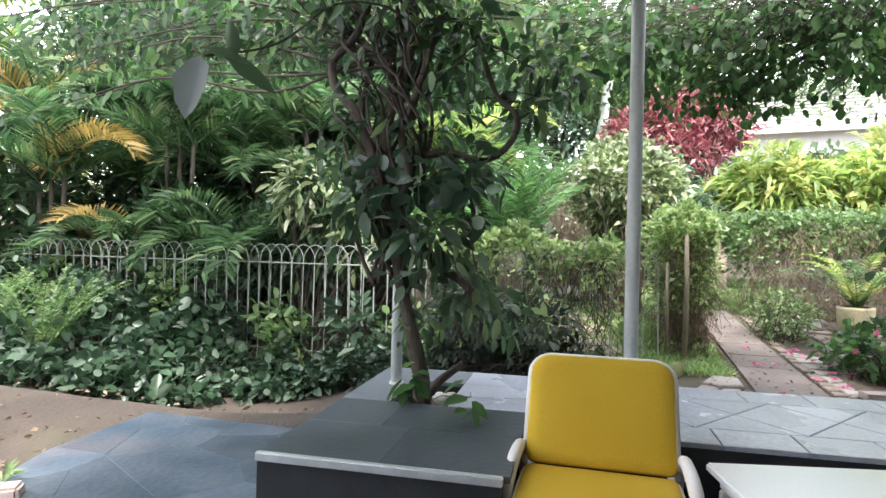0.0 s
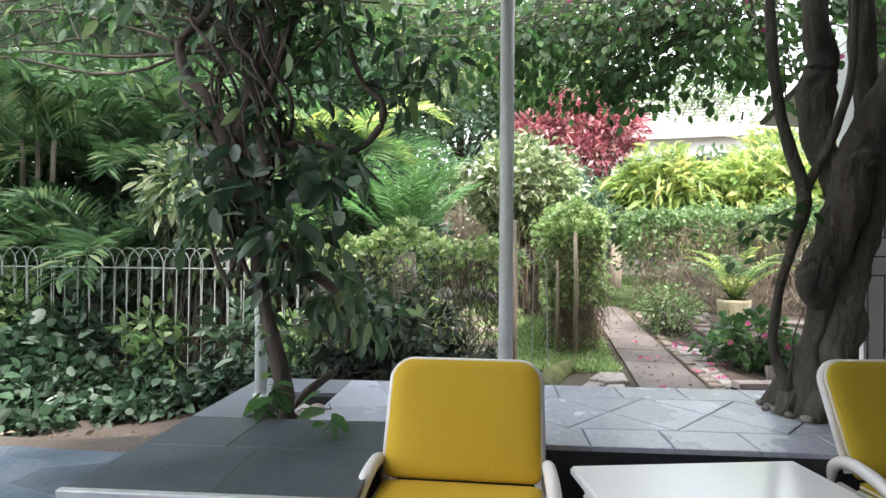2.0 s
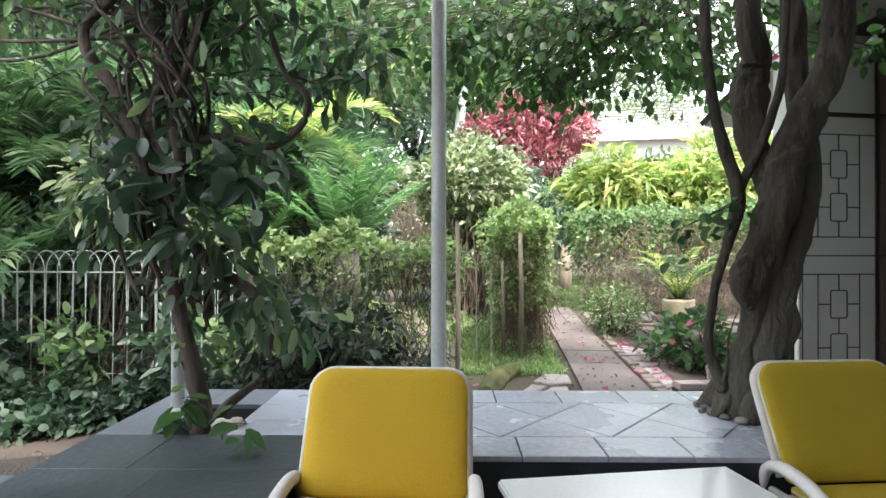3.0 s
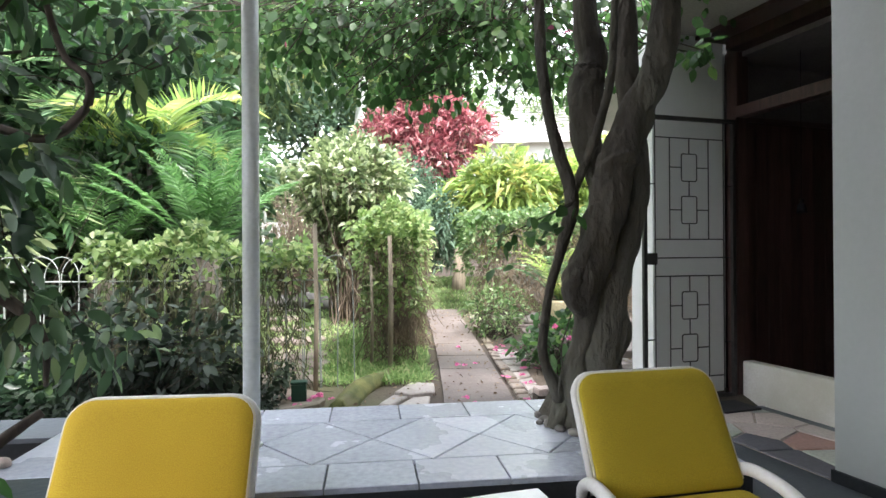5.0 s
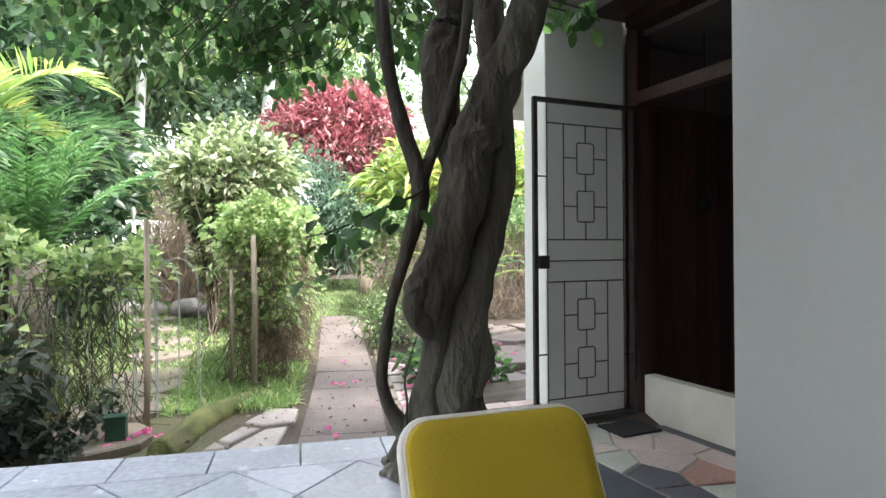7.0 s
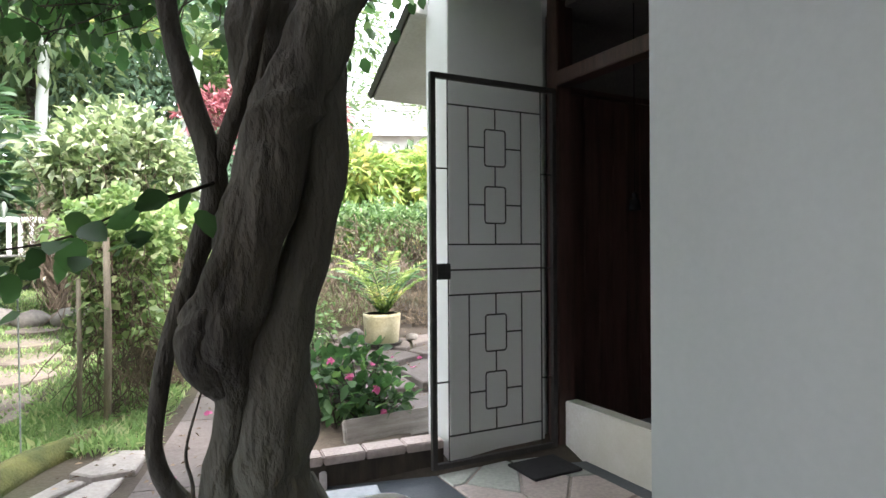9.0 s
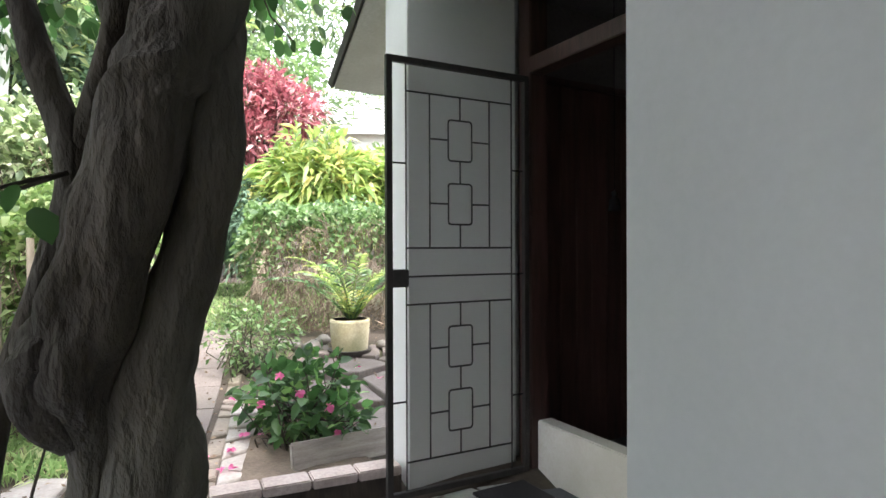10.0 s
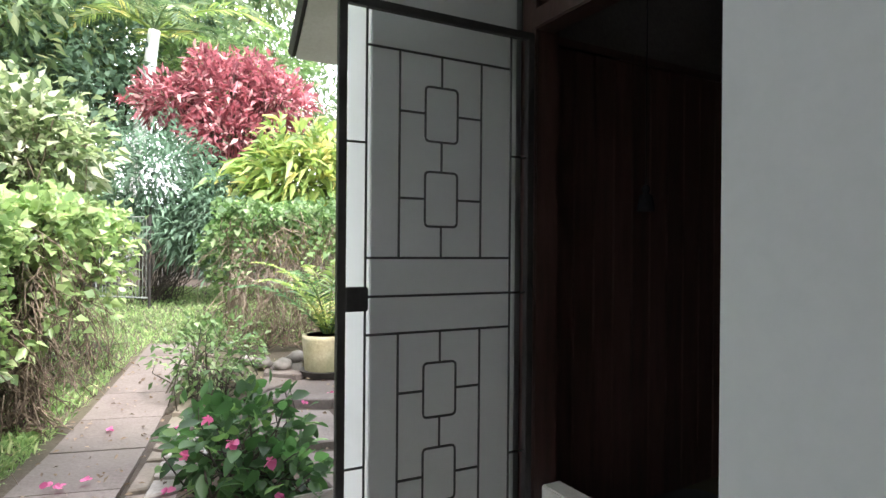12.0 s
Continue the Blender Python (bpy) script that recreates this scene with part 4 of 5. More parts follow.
leaves("foliage", P, D, 0.1, 0.048, M["lf_tree"], vt, "dark green pointed leaves, with unseen clumps overhead for shade", full=True)
Q = np.array([q for q, tx in tips for _ in range(2)])
leaves("bough_foliage", Q + RNG.normal(size=Q.shape) * 0.05, RNG.normal(size=Q.shape) * 0.6 + np.array([0, -0.1, -0.6]), 0.085, 0.042, M["lf_round"], vt, "lighter leaves along the boughs", full=True)
k = RNG.choice(len(P), 260)
hair("twig_tangle", P[k] + np.array([0, 0, 0.02]), np.array([1.2, 4.1, 1.7]) * 0.35 + P[k] * 0.65 + RNG.normal(size=(260, 3)) * 0.08, 0.005, M["twig_dark"], vt, bend=0.05)
leaves("pale_leaf", [(1.54, 2.08, 1.45)], [(-0.25, -0.1, -1.0)], [0.13], 0.075, M["lf_pale"], vt, "one pale hanging leaf", full=True, fold=0.5)
leaves("near_leaf", [(1.56, 2.08, 1.46), (1.58, 2.1, 1.47), (1.59, 2.12, 1.45)], [(1.0, 0.1, -0.15), (0.8, 0.4, -0.5), (0.3, -0.4, 0.3)], 0.12, 0.05, M["lf_tree"], vt, "green leaves on a hanging twig", full=True)
part("hanging_twig", sweep([(1.55, 2.08, 1.45, 0.0025), (1.6, 2.3, 1.55, 0.003), (1.5, 2.8, 1.86, 0.004), (1.42, 3.4, 2.1, 0.006), (1.28, 4.1, 2.3, 0.008)], 6, 6), M["twig_dark"], vt, "thin hanging twig")
# low sprigs by the hole and the broad near leaves
sp = [(1.38, 3.9, 0.33), (1.42, 3.88, 0.36), (1.36, 3.9, 0.28), (1.43, 3.89, 0.3), (1.8, 3.63, 0.33), (1.77, 3.66, 0.28)]
P = np.array([s for s in sp for _ in range(3)]) + RNG.normal(size=(18, 3)) * 0.025
leaves("low_foliage", P, RNG.normal(size=(18, 3)) * 0.6 + np.array([0, -0.2, -0.7]), 0.13, 0.068, M["lf_round"], vt, "bright green low leaves", full=True)
hair("sprig", [(1.5, 3.98, 0.2), (1.5, 3.98, 0.2)], [(1.8, 3.64, 0.35), (1.77, 3.66, 0.3)], 0.004, M["twig_dark"], vt, bend=0.03)
cl = [blob(n, c, r, 4, 0.2) for c, r, n in (((1.02, 3.9, 1.27), (0.18, 0.12, 0.09), 16), ((1.35, 3.9, 1.36), (0.28, 0.16, 0.2), 44), ((1.7, 3.92, 1.38), (0.25, 0.15, 0.16), 34), ((1.5, 3.92, 1.12), (0.22, 0.14, 0.14), 24), ((1.4, 3.95, 0.85), (0.16, 0.1, 0.12), 10))]
P, D = np.concatenate([c[0] for c in cl]), np.concatenate([c[1] for c in cl])
D[:, 2] -= 0.5
leaves("near_foliage", P, D, 0.135, 0.075, M["lf_ivy"], vt, "broad dark leaves", full=True)

# ---- round-leaved crown of the big vine, overhead ----
cl = []
for c, r, n in (((3.6, 5.3, 2.6), (1.5, 0.8, 0.45), 2300), ((4.63, 4.47, 2.02), (0.11, 0.08, 0.1), 34), ((2.6, 5.4, 2.45), (0.9, 0.7, 0.42), 820), ((3.3, 5.6, 2.24), (0.8, 0.5, 0.3), 580), ((4.5, 5.0, 2.6), (0.5, 0.6, 0.3), 220), ((4.2, 5.7, 2.34), (0.5, 0.4, 0.35), 300), ((1.9, 5.3, 2.58), (0.7, 0.6, 0.35), 380), ((4.76, 5.3, 2.36), (0.13, 0.1, 0.1), 22), ((3.75, 4.9, 2.25), (0.25, 0.2, 0.35), 90)):
    cl.append(blob(n, c, r, seed=c[1], shell=0.1))
P, D = np.concatenate([c[0] for c in cl]), np.concatenate([c[1] for c in cl])
D[:, 2] -= 0.9
leaves("crown", P, D, 0.06, 0.052, M["lf_round"], big, "round green leaves overhead", full=True, fold=0.12)
k = RNG.choice(len(P), 420)
root = np.array([[3.9, 4.7, 2.7], [4.3, 4.7, 2.8], [3.0, 5.3, 2.75], [3.7, 5.5, 2.7]])[RNG.choice(4, 420)]
hair("twig_tangle", P[k], root * 0.5 + P[k] * 0.5 + RNG.normal(size=(420, 3)) * 0.1, 0.005, M["twig_dark"], big, bend=0.08)
P = np.array([(3.93, 4.2, 1.25), (3.86, 4.14, 1.2), (3.8, 4.1, 1.18), (3.73, 4.1, 1.15), (3.68, 4.1, 1.13), (3.62, 4.1, 1.1), (3.76, 4.1, 1.13), (3.6, 4.1, 1.04), (3.7, 4.1, 1.18), (3.57, 4.1, 1.12), (3.6, 4.1, 0.99), (3.83, 4.12, 1.14), (3.9, 4.15, 1.22)])
leaves("spray", np.repeat(P, 2, 0) + RNG.normal(size=(26, 3)) * 0.025, RNG.normal(size=(26, 3)) * 0.5 + np.array([-0.3, -0.2, -0.5]), 0.06, 0.056, M["lf_round"], big, "spray of round leaves at the stem", full=True)
hair("spray_twig", [(3.97, 4.31, 1.27)] * 2, [(3.57, 4.1, 1.1), (3.7, 4.12, 1.12)], 0.005, M["twig_dark"], big, bend=0.02)
k = RNG.choice(1500, 26)
leaves("blossom", cl[0][0][k], RNG.normal(size=(26, 3)), 0.06, 0.05, M["petal"], big, "magenta blossoms", full=True)


# ---- garden paths and edging ----
def at_ground(x, y, dz=0.0):
    return ground_z(x, y) + dz


path = thing("path", "worn pinkish concrete slab path through the garden", "path", kind="structure")
random.seed(2)
PATH_Y = [5.0, 5.62, 6.12, 6.6, 7.1, 7.58, 8.07, 8.55, 9.05, 9.5]


def path_left(y):
    return 3.41 + 0.03 * math.sin((y - 5) * 0.9)


for y0, y1 in zip(PATH_Y, PATH_Y[1:]):
    w = 0.5 - 0.02 * (y0 - 5)
    q = [(path_left(y0), y0 + 0.004), (path_left(y0) + w, y0 + 0.004), (path_left(y1) + w - 0.01, y1 - 0.004), (path_left(y1), y1 - 0.004)]
    rise = 0.022 + 0.004 * random.random()
    v = [(x, y, ground_z(x, y) - 0.06) for x, y in q] + [(x, y, ground_z(x, y) + rise) for x, y in q]
    link("path_slab", v, [(4, 5, 6, 7), (0, 1, 5, 4), (1, 2, 6, 5), (2, 3, 7, 6), (3, 0, 4, 7)], M["concrete"], path)

flags = thing("flagstones", "pale irregular flagstones set in earth beside the path", "paving", kind="structure")
for ol, n, sd in (([(2.72, 5.0), (3.38, 5.06), (3.39, 6.15), (3.19, 6.2)], 9, 3), ([(3.94, 5.7), (4.06, 5.7), (4.0, 9.2), (3.9, 9.2)], 22, 12), ([(4.06, 5.3), (4.3, 5.5), (4.27, 7.2), (3.98, 7.4)], 13, 8), ([(4.41, 6.9), (6.26, 7.1), (6.13, 8.9), (4.42, 8.7)], 16, 6), ([(4.97, 6.0), (6.23, 6.3), (6.26, 7.1), (4.66, 6.9)], 6, 5)):
    random.seed(sd)
    x0, x1, y0, y1 = min(p[0] for p in ol), max(p[0] for p in ol), min(p[1] for p in ol), max(p[1] for p in ol)
    for cell in voronoi(ol, [(random.uniform(x0, x1), random.uniform(y0, y1)) for _ in range(n)]):
        cy = sum(p[1] for p in cell) / len(cell)
        cx = sum(p[0] for p in cell) / len(cell)
        slab("flagstone", cell, at_ground(cx, cy) - 0.05, at_ground(cx, cy) + 0.022 + 0.012 * random.random(), M["step_stone" if sd == 12 else "flag" if cx < 4.3 else "concrete"], flags, 0.014, 0.008, 0.005)

# round stepping stones over the lawn
random.seed(9)
for x, y, r in ((2.31, 5.75, 0.3), (2.24, 6.35, 0.33), (2.2, 6.85, 0.3), (2.12, 7.2, 0.3), (1.99, 7.85, 0.3), (1.86, 8.4, 0.28), (1.64, 9.0, 0.26), (1.46, 9.6, 0.26)):
    pts = [(x + r * random.uniform(0.9, 1.08) * math.cos(a * math.pi / 7), y + r * random.uniform(0.9, 1.08) * math.sin(a * math.pi / 7)) for a in range(14)]
    bm = bmesh.new()
    z = at_ground(x, y)
    lo = [bm.verts.new((px, py, z - 0.05)) for px, py in pts]
    hi = [bm.verts.new((px, py, z + 0.03)) for px, py in pts]
    tp = [bm.verts.new((x + (px - x) * 0.95, y + (py - y) * 0.95, z + 0.042)) for px, py in pts]
    bm.faces.new(tp)
    for k in range(14):
        j = (k + 1) % 14
        bm.faces.new((lo[k], lo[j], hi[j], hi[k])), bm.faces.new((hi[k], hi[j], tp[j], tp[k]))
    tagged(part("stepping_stone", bm, M["step_stone"]), "round brownish stone stepping stone in the grass", "stepping stone", "stepping stones over the lawn")

kerb = tagged(part("moss_kerb", sweep([(2.72, 5.45, 0.0, 0.075), (2.8, 5.9, 0.01, 0.085), (2.98, 6.35, 0.01, 0.08), (3.1, 6.7, 0.0, 0.06)], 8, 14, wobble=0.5, seed=1), M["moss"], smooth=True), "low stone kerb overgrown with moss", "kerb", kind="structure")

# bed edging by the gate: pink stones on a dark riser, weathered plank
edge = thing("bed_edging", "low wall with pink coping stones above a dark riser", "edging", kind="structure")
part("riser", box(0, 0.84, 0.0, 0.1, -0.24, 0.055), M["bark_red"], edge)
for i in range(4):
    part("coping_stone", box(0.005 + 0.21 * i, 0.208 + 0.21 * i, -0.012, 0.11, 0.055, 0.1, 0.006), M["kerbstone"], edge)
edge.matrix_basis = pose(4.06, 5.58, 0, 0, 0, 9.5)
pk = part("plank", box(0, 0.56, 0, 0.05, 0, 0.14, 0.008), M["plank"])
pk.matrix_basis = pose(4.4, 5.92, 0.03, -14, 0, 17)
tagged(pk, "weathered grey wooden plank edging the flower bed", "plank")
bed = link("flower_bed", [(x, y, 0.045 + 0.03 * noise.noise(Vector((x * 6, y * 6, 1))) if 0 < i < 9 and 0 < j < 9 else -0.08) for j, y in enumerate(np.linspace(5.68, 7.0, 10)) for i, x in enumerate(np.linspace(4.08, 4.85, 10))],
           [(j * 10 + i, j * 10 + i + 1, j * 10 + i + 11, j * 10 + i + 10) for j in range(9) for i in range(9)], M["soil"], smooth=True)
tagged(bed, "brown earth of the flower bed", "soil", kind="structure")


# ---- shrubs ----
def shrub(name, label, cat, clumps, leaf, width, mat_key, stem_n=40, full=False, foot=None, twig="twig_dark", droop=0.2, group="", down=0.0, twig_r=0.006):
    g = thing(name, label, cat, group=group)
    cl = [blob(n, c, r, seed=c[0] + c[1], shell=0.55) for c, r, n in clumps]
    P, D = np.concatenate([c[0] for c in cl]), np.concatenate([c[1] for c in cl])
    D[:, 2] -= down
    leaves("foliage", P, D, leaf, width, M[mat_key], g, full=full, droop=droop)
    c0 = clumps[0][0]
    f = foot or (c0[0], c0[1], ground_z(c0[0], c0[1]))
    k = RNG.choice(len(P), stem_n)
    st = np.array(f) + RNG.normal(size=(stem_n, 3)) * np.array([0.12, 0.12, 0.0])
    hair("stem_tangle", st, P[k], twig_r, M[twig], g, bend=0.08)
    return g


def hedge(name, label, x0, x1, y0, y1, z1, n, leaf, width, key, dry=0, top_only=False, vine="twig", bare=0.7):
    g = thing(name, label, "hedge")
    z0 = ground_z((x0 + x1) / 2, (y0 + y1) / 2)
    P, D = boxy(n, x0, x1, y0, y1, z0 + (0.35 * (z1 - z0) if top_only else 0.02), z1, seed=x0, lump=0.2)
    if top_only:
        keep = RNG.random(len(P)) < np.clip((P[:, 2] - z0) / (z1 - z0) * 1.7 - bare, 0.14, 1)
        P, D = P[keep], D[keep]
    leaves("foliage", P, D, leaf, width, M[key], g)
    if dry:
        a = np.column_stack([RNG.uniform(x0 + 0.06, x1 - 0.06, dry), RNG.uniform(y0 + 0.05, y1 - 0.05, dry), RNG.uniform(z0, z1 - 0.1, dry)])
        k = RNG.random(dry) < 0.6
        a[k, 1] = y0 + RNG.random(k.sum()) * 0.1
        b = a + RNG.normal(size=(dry, 3)) * np.array([0.13, 0.04, 0.05]) - np.array([0, 0, 1]) * RNG.uniform(0.12, 0.45, (dry, 1))
        b[:, 2] = np.maximum(b[:, 2], z0)
        hair("dry_vine_tangle", a, b, 0.0048, M[vine], g, "bare tangled vines", bend=0.05)
    return g


# hedge over the wire fence, sparse below
hedge("hedge", "sparse green hedge of climbing leaves over a wire fence", 0.85, 2.45, 6.0, 6.3, 1.1, 4000, 0.08, 0.05, "lf_hedge", 620, True, "vine_green", 1.02)
hedge("hedge", "clipped green hedge pillar with dry vines below", 2.76, 3.3, 6.72, 7.2, 1.3, 3600, 0.065, 0.045, "lf_hedge", 300, True, "twig", 0.2)
hedge("hedge", "low leafy hedge running along the path", 2.9, 3.36, 7.35, 8.9, 1.4, 5200, 0.085, 0.055, "lf_hedge", 900, True, "twig", 0.6)
hedge("hedge", "broad clipped hedge, green top, dry brown vines below", 3.95, 7.65, 9.1, 10.4, 1.56, 12500, 0.075, 0.05, "lf_hedge2", 2600, True, "twig", 0.6)

shrub("topiary_bush", "round clipped variegated bush on bare stems", "bush", (((2.47, 8.9, 1.84), (0.7, 0.66, 0.62), 5200), ((2.35, 8.8, 1.05), (0.28, 0.28, 0.4), 320)), 0.12, 0.055, "lf_var", 150, foot=(2.45, 8.9, 0.15), twig="twig", twig_r=0.012)
shrub("flower_bush", "low periwinkle-like bush with magenta flowers", "bush", (((4.46, 6.42, 0.28), (0.28, 0.26, 0.26), 420), ((4.63, 6.2, 0.19), (0.2, 0.16, 0.14), 160), ((4.27, 6.7, 0.19), (0.2, 0.25, 0.16), 150)), 0.085, 0.05, "lf_round", 60, True)
P = np.array([(4.33, 6.2, 0.45), (4.58, 6.1, 0.3), (4.43, 6.14, 0.37), (4.62, 6.05, 0.17), (4.23, 6.3, 0.28)])
for p in P:
    f = thing("flower", "magenta five-petalled blossom on the bush", "flower", pose(*p), group="magenta blossoms")
    a = np.linspace(0, 2 * math.pi, 6)[:5]
    leaves("corolla", np.zeros((5, 3)), np.column_stack([np.cos(a), -0.5 + 0 * a, np.sin(a)]), 0.03, 0.03, M["petal"], f, full=True)
shrub("leafy_bush", "loose green shrub with pale leaves by the path", "bush", (((4.1, 8, 0.4), (0.35, 0.5, 0.3), 700),), 0.06, 0.03, "lf_hedge2", 60)
shrub("yellow_shrub", "tall yellow-green ginger shrub", "bush", (((7.0, 12.3, 2.7), (0.9, 0.6, 0.6), 700), ((4.83, 11.6, 1.95), (1.0, 0.6, 0.75), 2600), ((6.44, 11.8, 1.96), (1.1, 0.7, 0.75), 2600), ((8.05, 12, 1.87), (1.0, 0.7, 0.75), 2000), ((8.57, 12.5, 2.79), (0.5, 0.5, 0.9), 420)), 0.3, 0.085, "lf_yellow", 160, droop=0.4)
shrub("red_shrub", "tall crimson-leaved shrub behind the hedge", "bush", (((3.5, 14.0, 3.7), (0.7, 0.7, 0.62), 1700), ((2.65, 14.1, 3.55), (0.62, 0.6, 0.42), 900), ((4.35, 13.9, 3.6), (0.6, 0.6, 0.5), 1100), ((3.6, 13.7, 3.0), (0.75, 0.55, 0.42), 1100), ((4.0, 14, 4.05), (0.4, 0.4, 0.3), 350), ((3.2, 14, 4.15), (0.3, 0.4, 0.25), 260)), 0.19, 0.06, "lf_red", 80, foot=(3.5, 14.0, 0.6), twig_r=0.02)
shrub("grey_shrub", "feathery blue-green conifer-like shrub", "bush", (((2.9, 11.9, 1.95), (0.9, 0.6, 0.75), 4200), ((3.7, 11.6, 1.5), (0.55, 0.5, 0.6), 2400), ((3.35, 11.5, 1.3), (0.4, 0.4, 0.35), 700)), 0.15, 0.034, "lf_grey", 90, droop=0.4)
# rocks and a white bench at the lawn's end
for x, y, r in ((2.06, 9.7, 0.2), (1.72, 9.85, 0.24), (1.32, 9.9, 0.2), (2.36, 9.75, 0.16), (0.97, 10.0, 0.22)):
    pebble(x, y, at_ground(x, y, -0.03), r, M["rock"], "rock", "pale brown rock bordering the lawn", "rocks at the lawn's end", "rock")
bench = thing("garden_bench", "white slatted garden bench beyond the lawn", "bench", pose(0.56, 10.9, at_ground(0.56, 10.9, 0.25), 0, 0, 12))
for k in range(5):
    part("seat_slat", box(-0.7, 0.7, -0.3 + 0.1 * k, -0.22 + 0.1 * k, 0.42, 0.445, 0.004), M["white_trim"], bench)
for k in range(12):
    part("back_slat", box(-0.68 + 0.12 * k, -0.63 + 0.12 * k, 0.2, 0.225, 0.44, 0.86, 0.004), M["white_trim"], bench)
part("top_rail", box(-0.72, 0.72, 0.19, 0.235, 0.85, 0.92, 0.006), M["white_trim"], bench)
for x in (-0.66, 0.66):
    for y in (-0.27, 0.2):
        part("leg", box(x - 0.03, x + 0.03, y - 0.03, y + 0.03, -0.3, 0.42, 0.004), M["white_trim"], bench)


def tall_palm(x, y, h, r, lean, ln):
    g = thing("tall_palm", "tall palm with a smooth pale trunk", "palm", pose(x, y, at_ground(x, y)), group="tall palms beyond the garden")
    part("trunk", sweep([(0, 0, -0.2, r * 1.3), (lean * 0.3, 0, h * 0.35, r), (lean * 0.7, 0, h * 0.7, r * 0.9), (lean, 0, h, r * 0.8)], 6, 12), M["pole"], g, "smooth pale trunk", smooth=True)
    for k in range(13):
        frond((lean, 0, h), k * 2.4, random.uniform(0.1, 1.1), ln * random.uniform(0.8, 1.1), 36, 0.5, 0.04, M["lf_far" if k % 3 else "lf_yellow"], g, bow=0.6, vee=0.5)


tall_palm(-0.28, 14.0, 4.6, 0.1, 0.2, 2.2)
tall_palm(1.58, 15.5, 4.4, 0.13, 0.5, 2.2)
tall_palm(-3.98, 22.0, 7.0, 0.18, 0.3, 2.8)
shrub("bluegreen_shrub", "soft blue-green shrubs beyond the lawn", "bush", (((0.89, 13, 1.61), (1.2, 0.7, 1.1), 3200), ((-1.11, 13.2, 1.92), (1.2, 0.7, 1.4), 3200), ((-3.11, 13, 2.11), (1.2, 0.8, 1.5), 2600), ((6.9, 16, 2.23), (2.2, 0.8, 1.2), 2600)), 0.27, 0.12, "lf_far", 120)
shrub("dry_shrub", "dry pinkish-brown shrub with few leaves", "bush", (((1.55, 10.6, 1.36), (0.75, 0.5, 0.7), 700),), 0.07, 0.03, "lf_var", 800, twig="twig", foot=(1.5, 10.6, 0.41))

# potted cycad
pot = thing("potted_cycad", "cycad with arching fronds in a mossy cement pot", "potted plant", pose(4.9, 8.35, at_ground(4.9, 8.35, 0.03)))
part("pot", tube([(0, 0, 0), (0, 0, 0.02), (0, 0, 0.2), (0, 0, 0.27), (0, 0, 0.3), (0, 0, 0.3), (0, 0, 0.25)], [0.15, 0.16, 0.175, 0.18, 0.18, 0.155, 0.15], 24), M["terracotta"], pot, "mossy cement pot", smooth=True)
part("saucer", tube([(0, 0, -0.01), (0, 0, 0.03)], [0.18, 0.2], 24), M["iron"], pot, "dark saucer")
random.seed(3)
for i in range(15):
    frond((0.02, 0, 0.26), i * 2.4, random.uniform(0.85, 1.4), random.uniform(0.7, 1.0), 26, 0.15, 0.02, M["lf_yellow" if i % 2 == 0 else "lf_palm"], pot, bow=0.5, name="frond")
for x, y, r in ((4.57, 8.5, 0.09), (4.42, 8.6, 0.08), (4.68, 8.75, 0.08), (4.28, 8.75, 0.07), (5.22, 8.5, 0.07)):
    pebble(x, y, at_ground(x, y, 0.02), r, M["rock"], "rock", "grey rock at the foot of the hedge", "rocks under the hedge", "rock")

# cycads on the lawn's left
for i, (x, y, n, ln) in enumerate(((1.36, 7.0, 19, 1.12), (0.3, 7.3, 13, 1.1))):
    c = thing("cycad", "large cycad with stiff bright green fronds", "palm", pose(x, y, at_ground(x, y)), group="cycads behind the fence")
    part("trunk", tube([(0, 0, -0.05), (0, 0, 0.5), (0, 0, 0.95)], [0.16, 0.15, 0.1], 12, wobble=0.5), M["bark"], c, smooth=True)
    for k in range(n):
        frond((0, 0, 0.92), k * 2.4 + i, random.uniform(0.85, 1.45), ln * random.uniform(0.9, 1.1), 46, 0.22, 0.026, M["lf_cycad"], c, bow=0.22, vee=0.1)


# ---- hooped fence, stakes, garden gate ----
fence = thing("hooped_fence", "white metal fence of thin hooped pickets, overgrown", "fence", pose(0.08, -0.1, 0.07))
hoop = None
x = -4.6
while x < 2.5:
    pts = [(0, 0, -0.42), (0, 0, 0.2), (0, 0, 0.8)] + [(0.125 - 0.125 * math.cos(a), 0, 0.8 + 0.165 * math.sin(a)) for a in np.linspace(0.2, math.pi - 0.2, 11)] + [(0.25, 0, 0.8), (0.25, 0, 0.2), (0.25, 0, -0.42)]
    mm = pose(x, 6.22 + 0.02 * math.sin(x * 3), -0.02, random.uniform(-1.5, 1.5), random.uniform(-1, 1), 1)
    if hoop is None:
        hoop = part("hoop", tube(pts, 0.0042, 6), M["fence"], fence)
        hoop.matrix_basis = mm
    else:
        twin(hoop, fence, mm)
    x += 0.128
for z in (-0.1, 0.76):
    part("rail", tube([(-4.6, 6.225, z), (-1, 6.215, z), (2.5, 6.22, z)], 0.006, 6), M["fence"], fence)

for x, y, h, r in ((2.5, 5.98, 1.25, 0.018), (3.02, 6.64, 1.15, 0.022), (2.86, 6.66, 0.9, 0.015)):
    o = part("stake", tube([(0, 0, -0.1), (0.01, 0, h * 0.5), (0, 0.01, h)], [r, r, r * 0.85], 8), M["stake"], smooth=True)
    o.matrix_basis = pose(x, y, at_ground(x, y))
    tagged(o, "thin weathered wooden garden stake", "stake", "stakes by the hedge")

gb = thing("utility_box", "small dark green metal box low by the wire hedge", "box", pose(2.44, 5.68, at_ground(2.44, 5.68), 0, 0, 8))
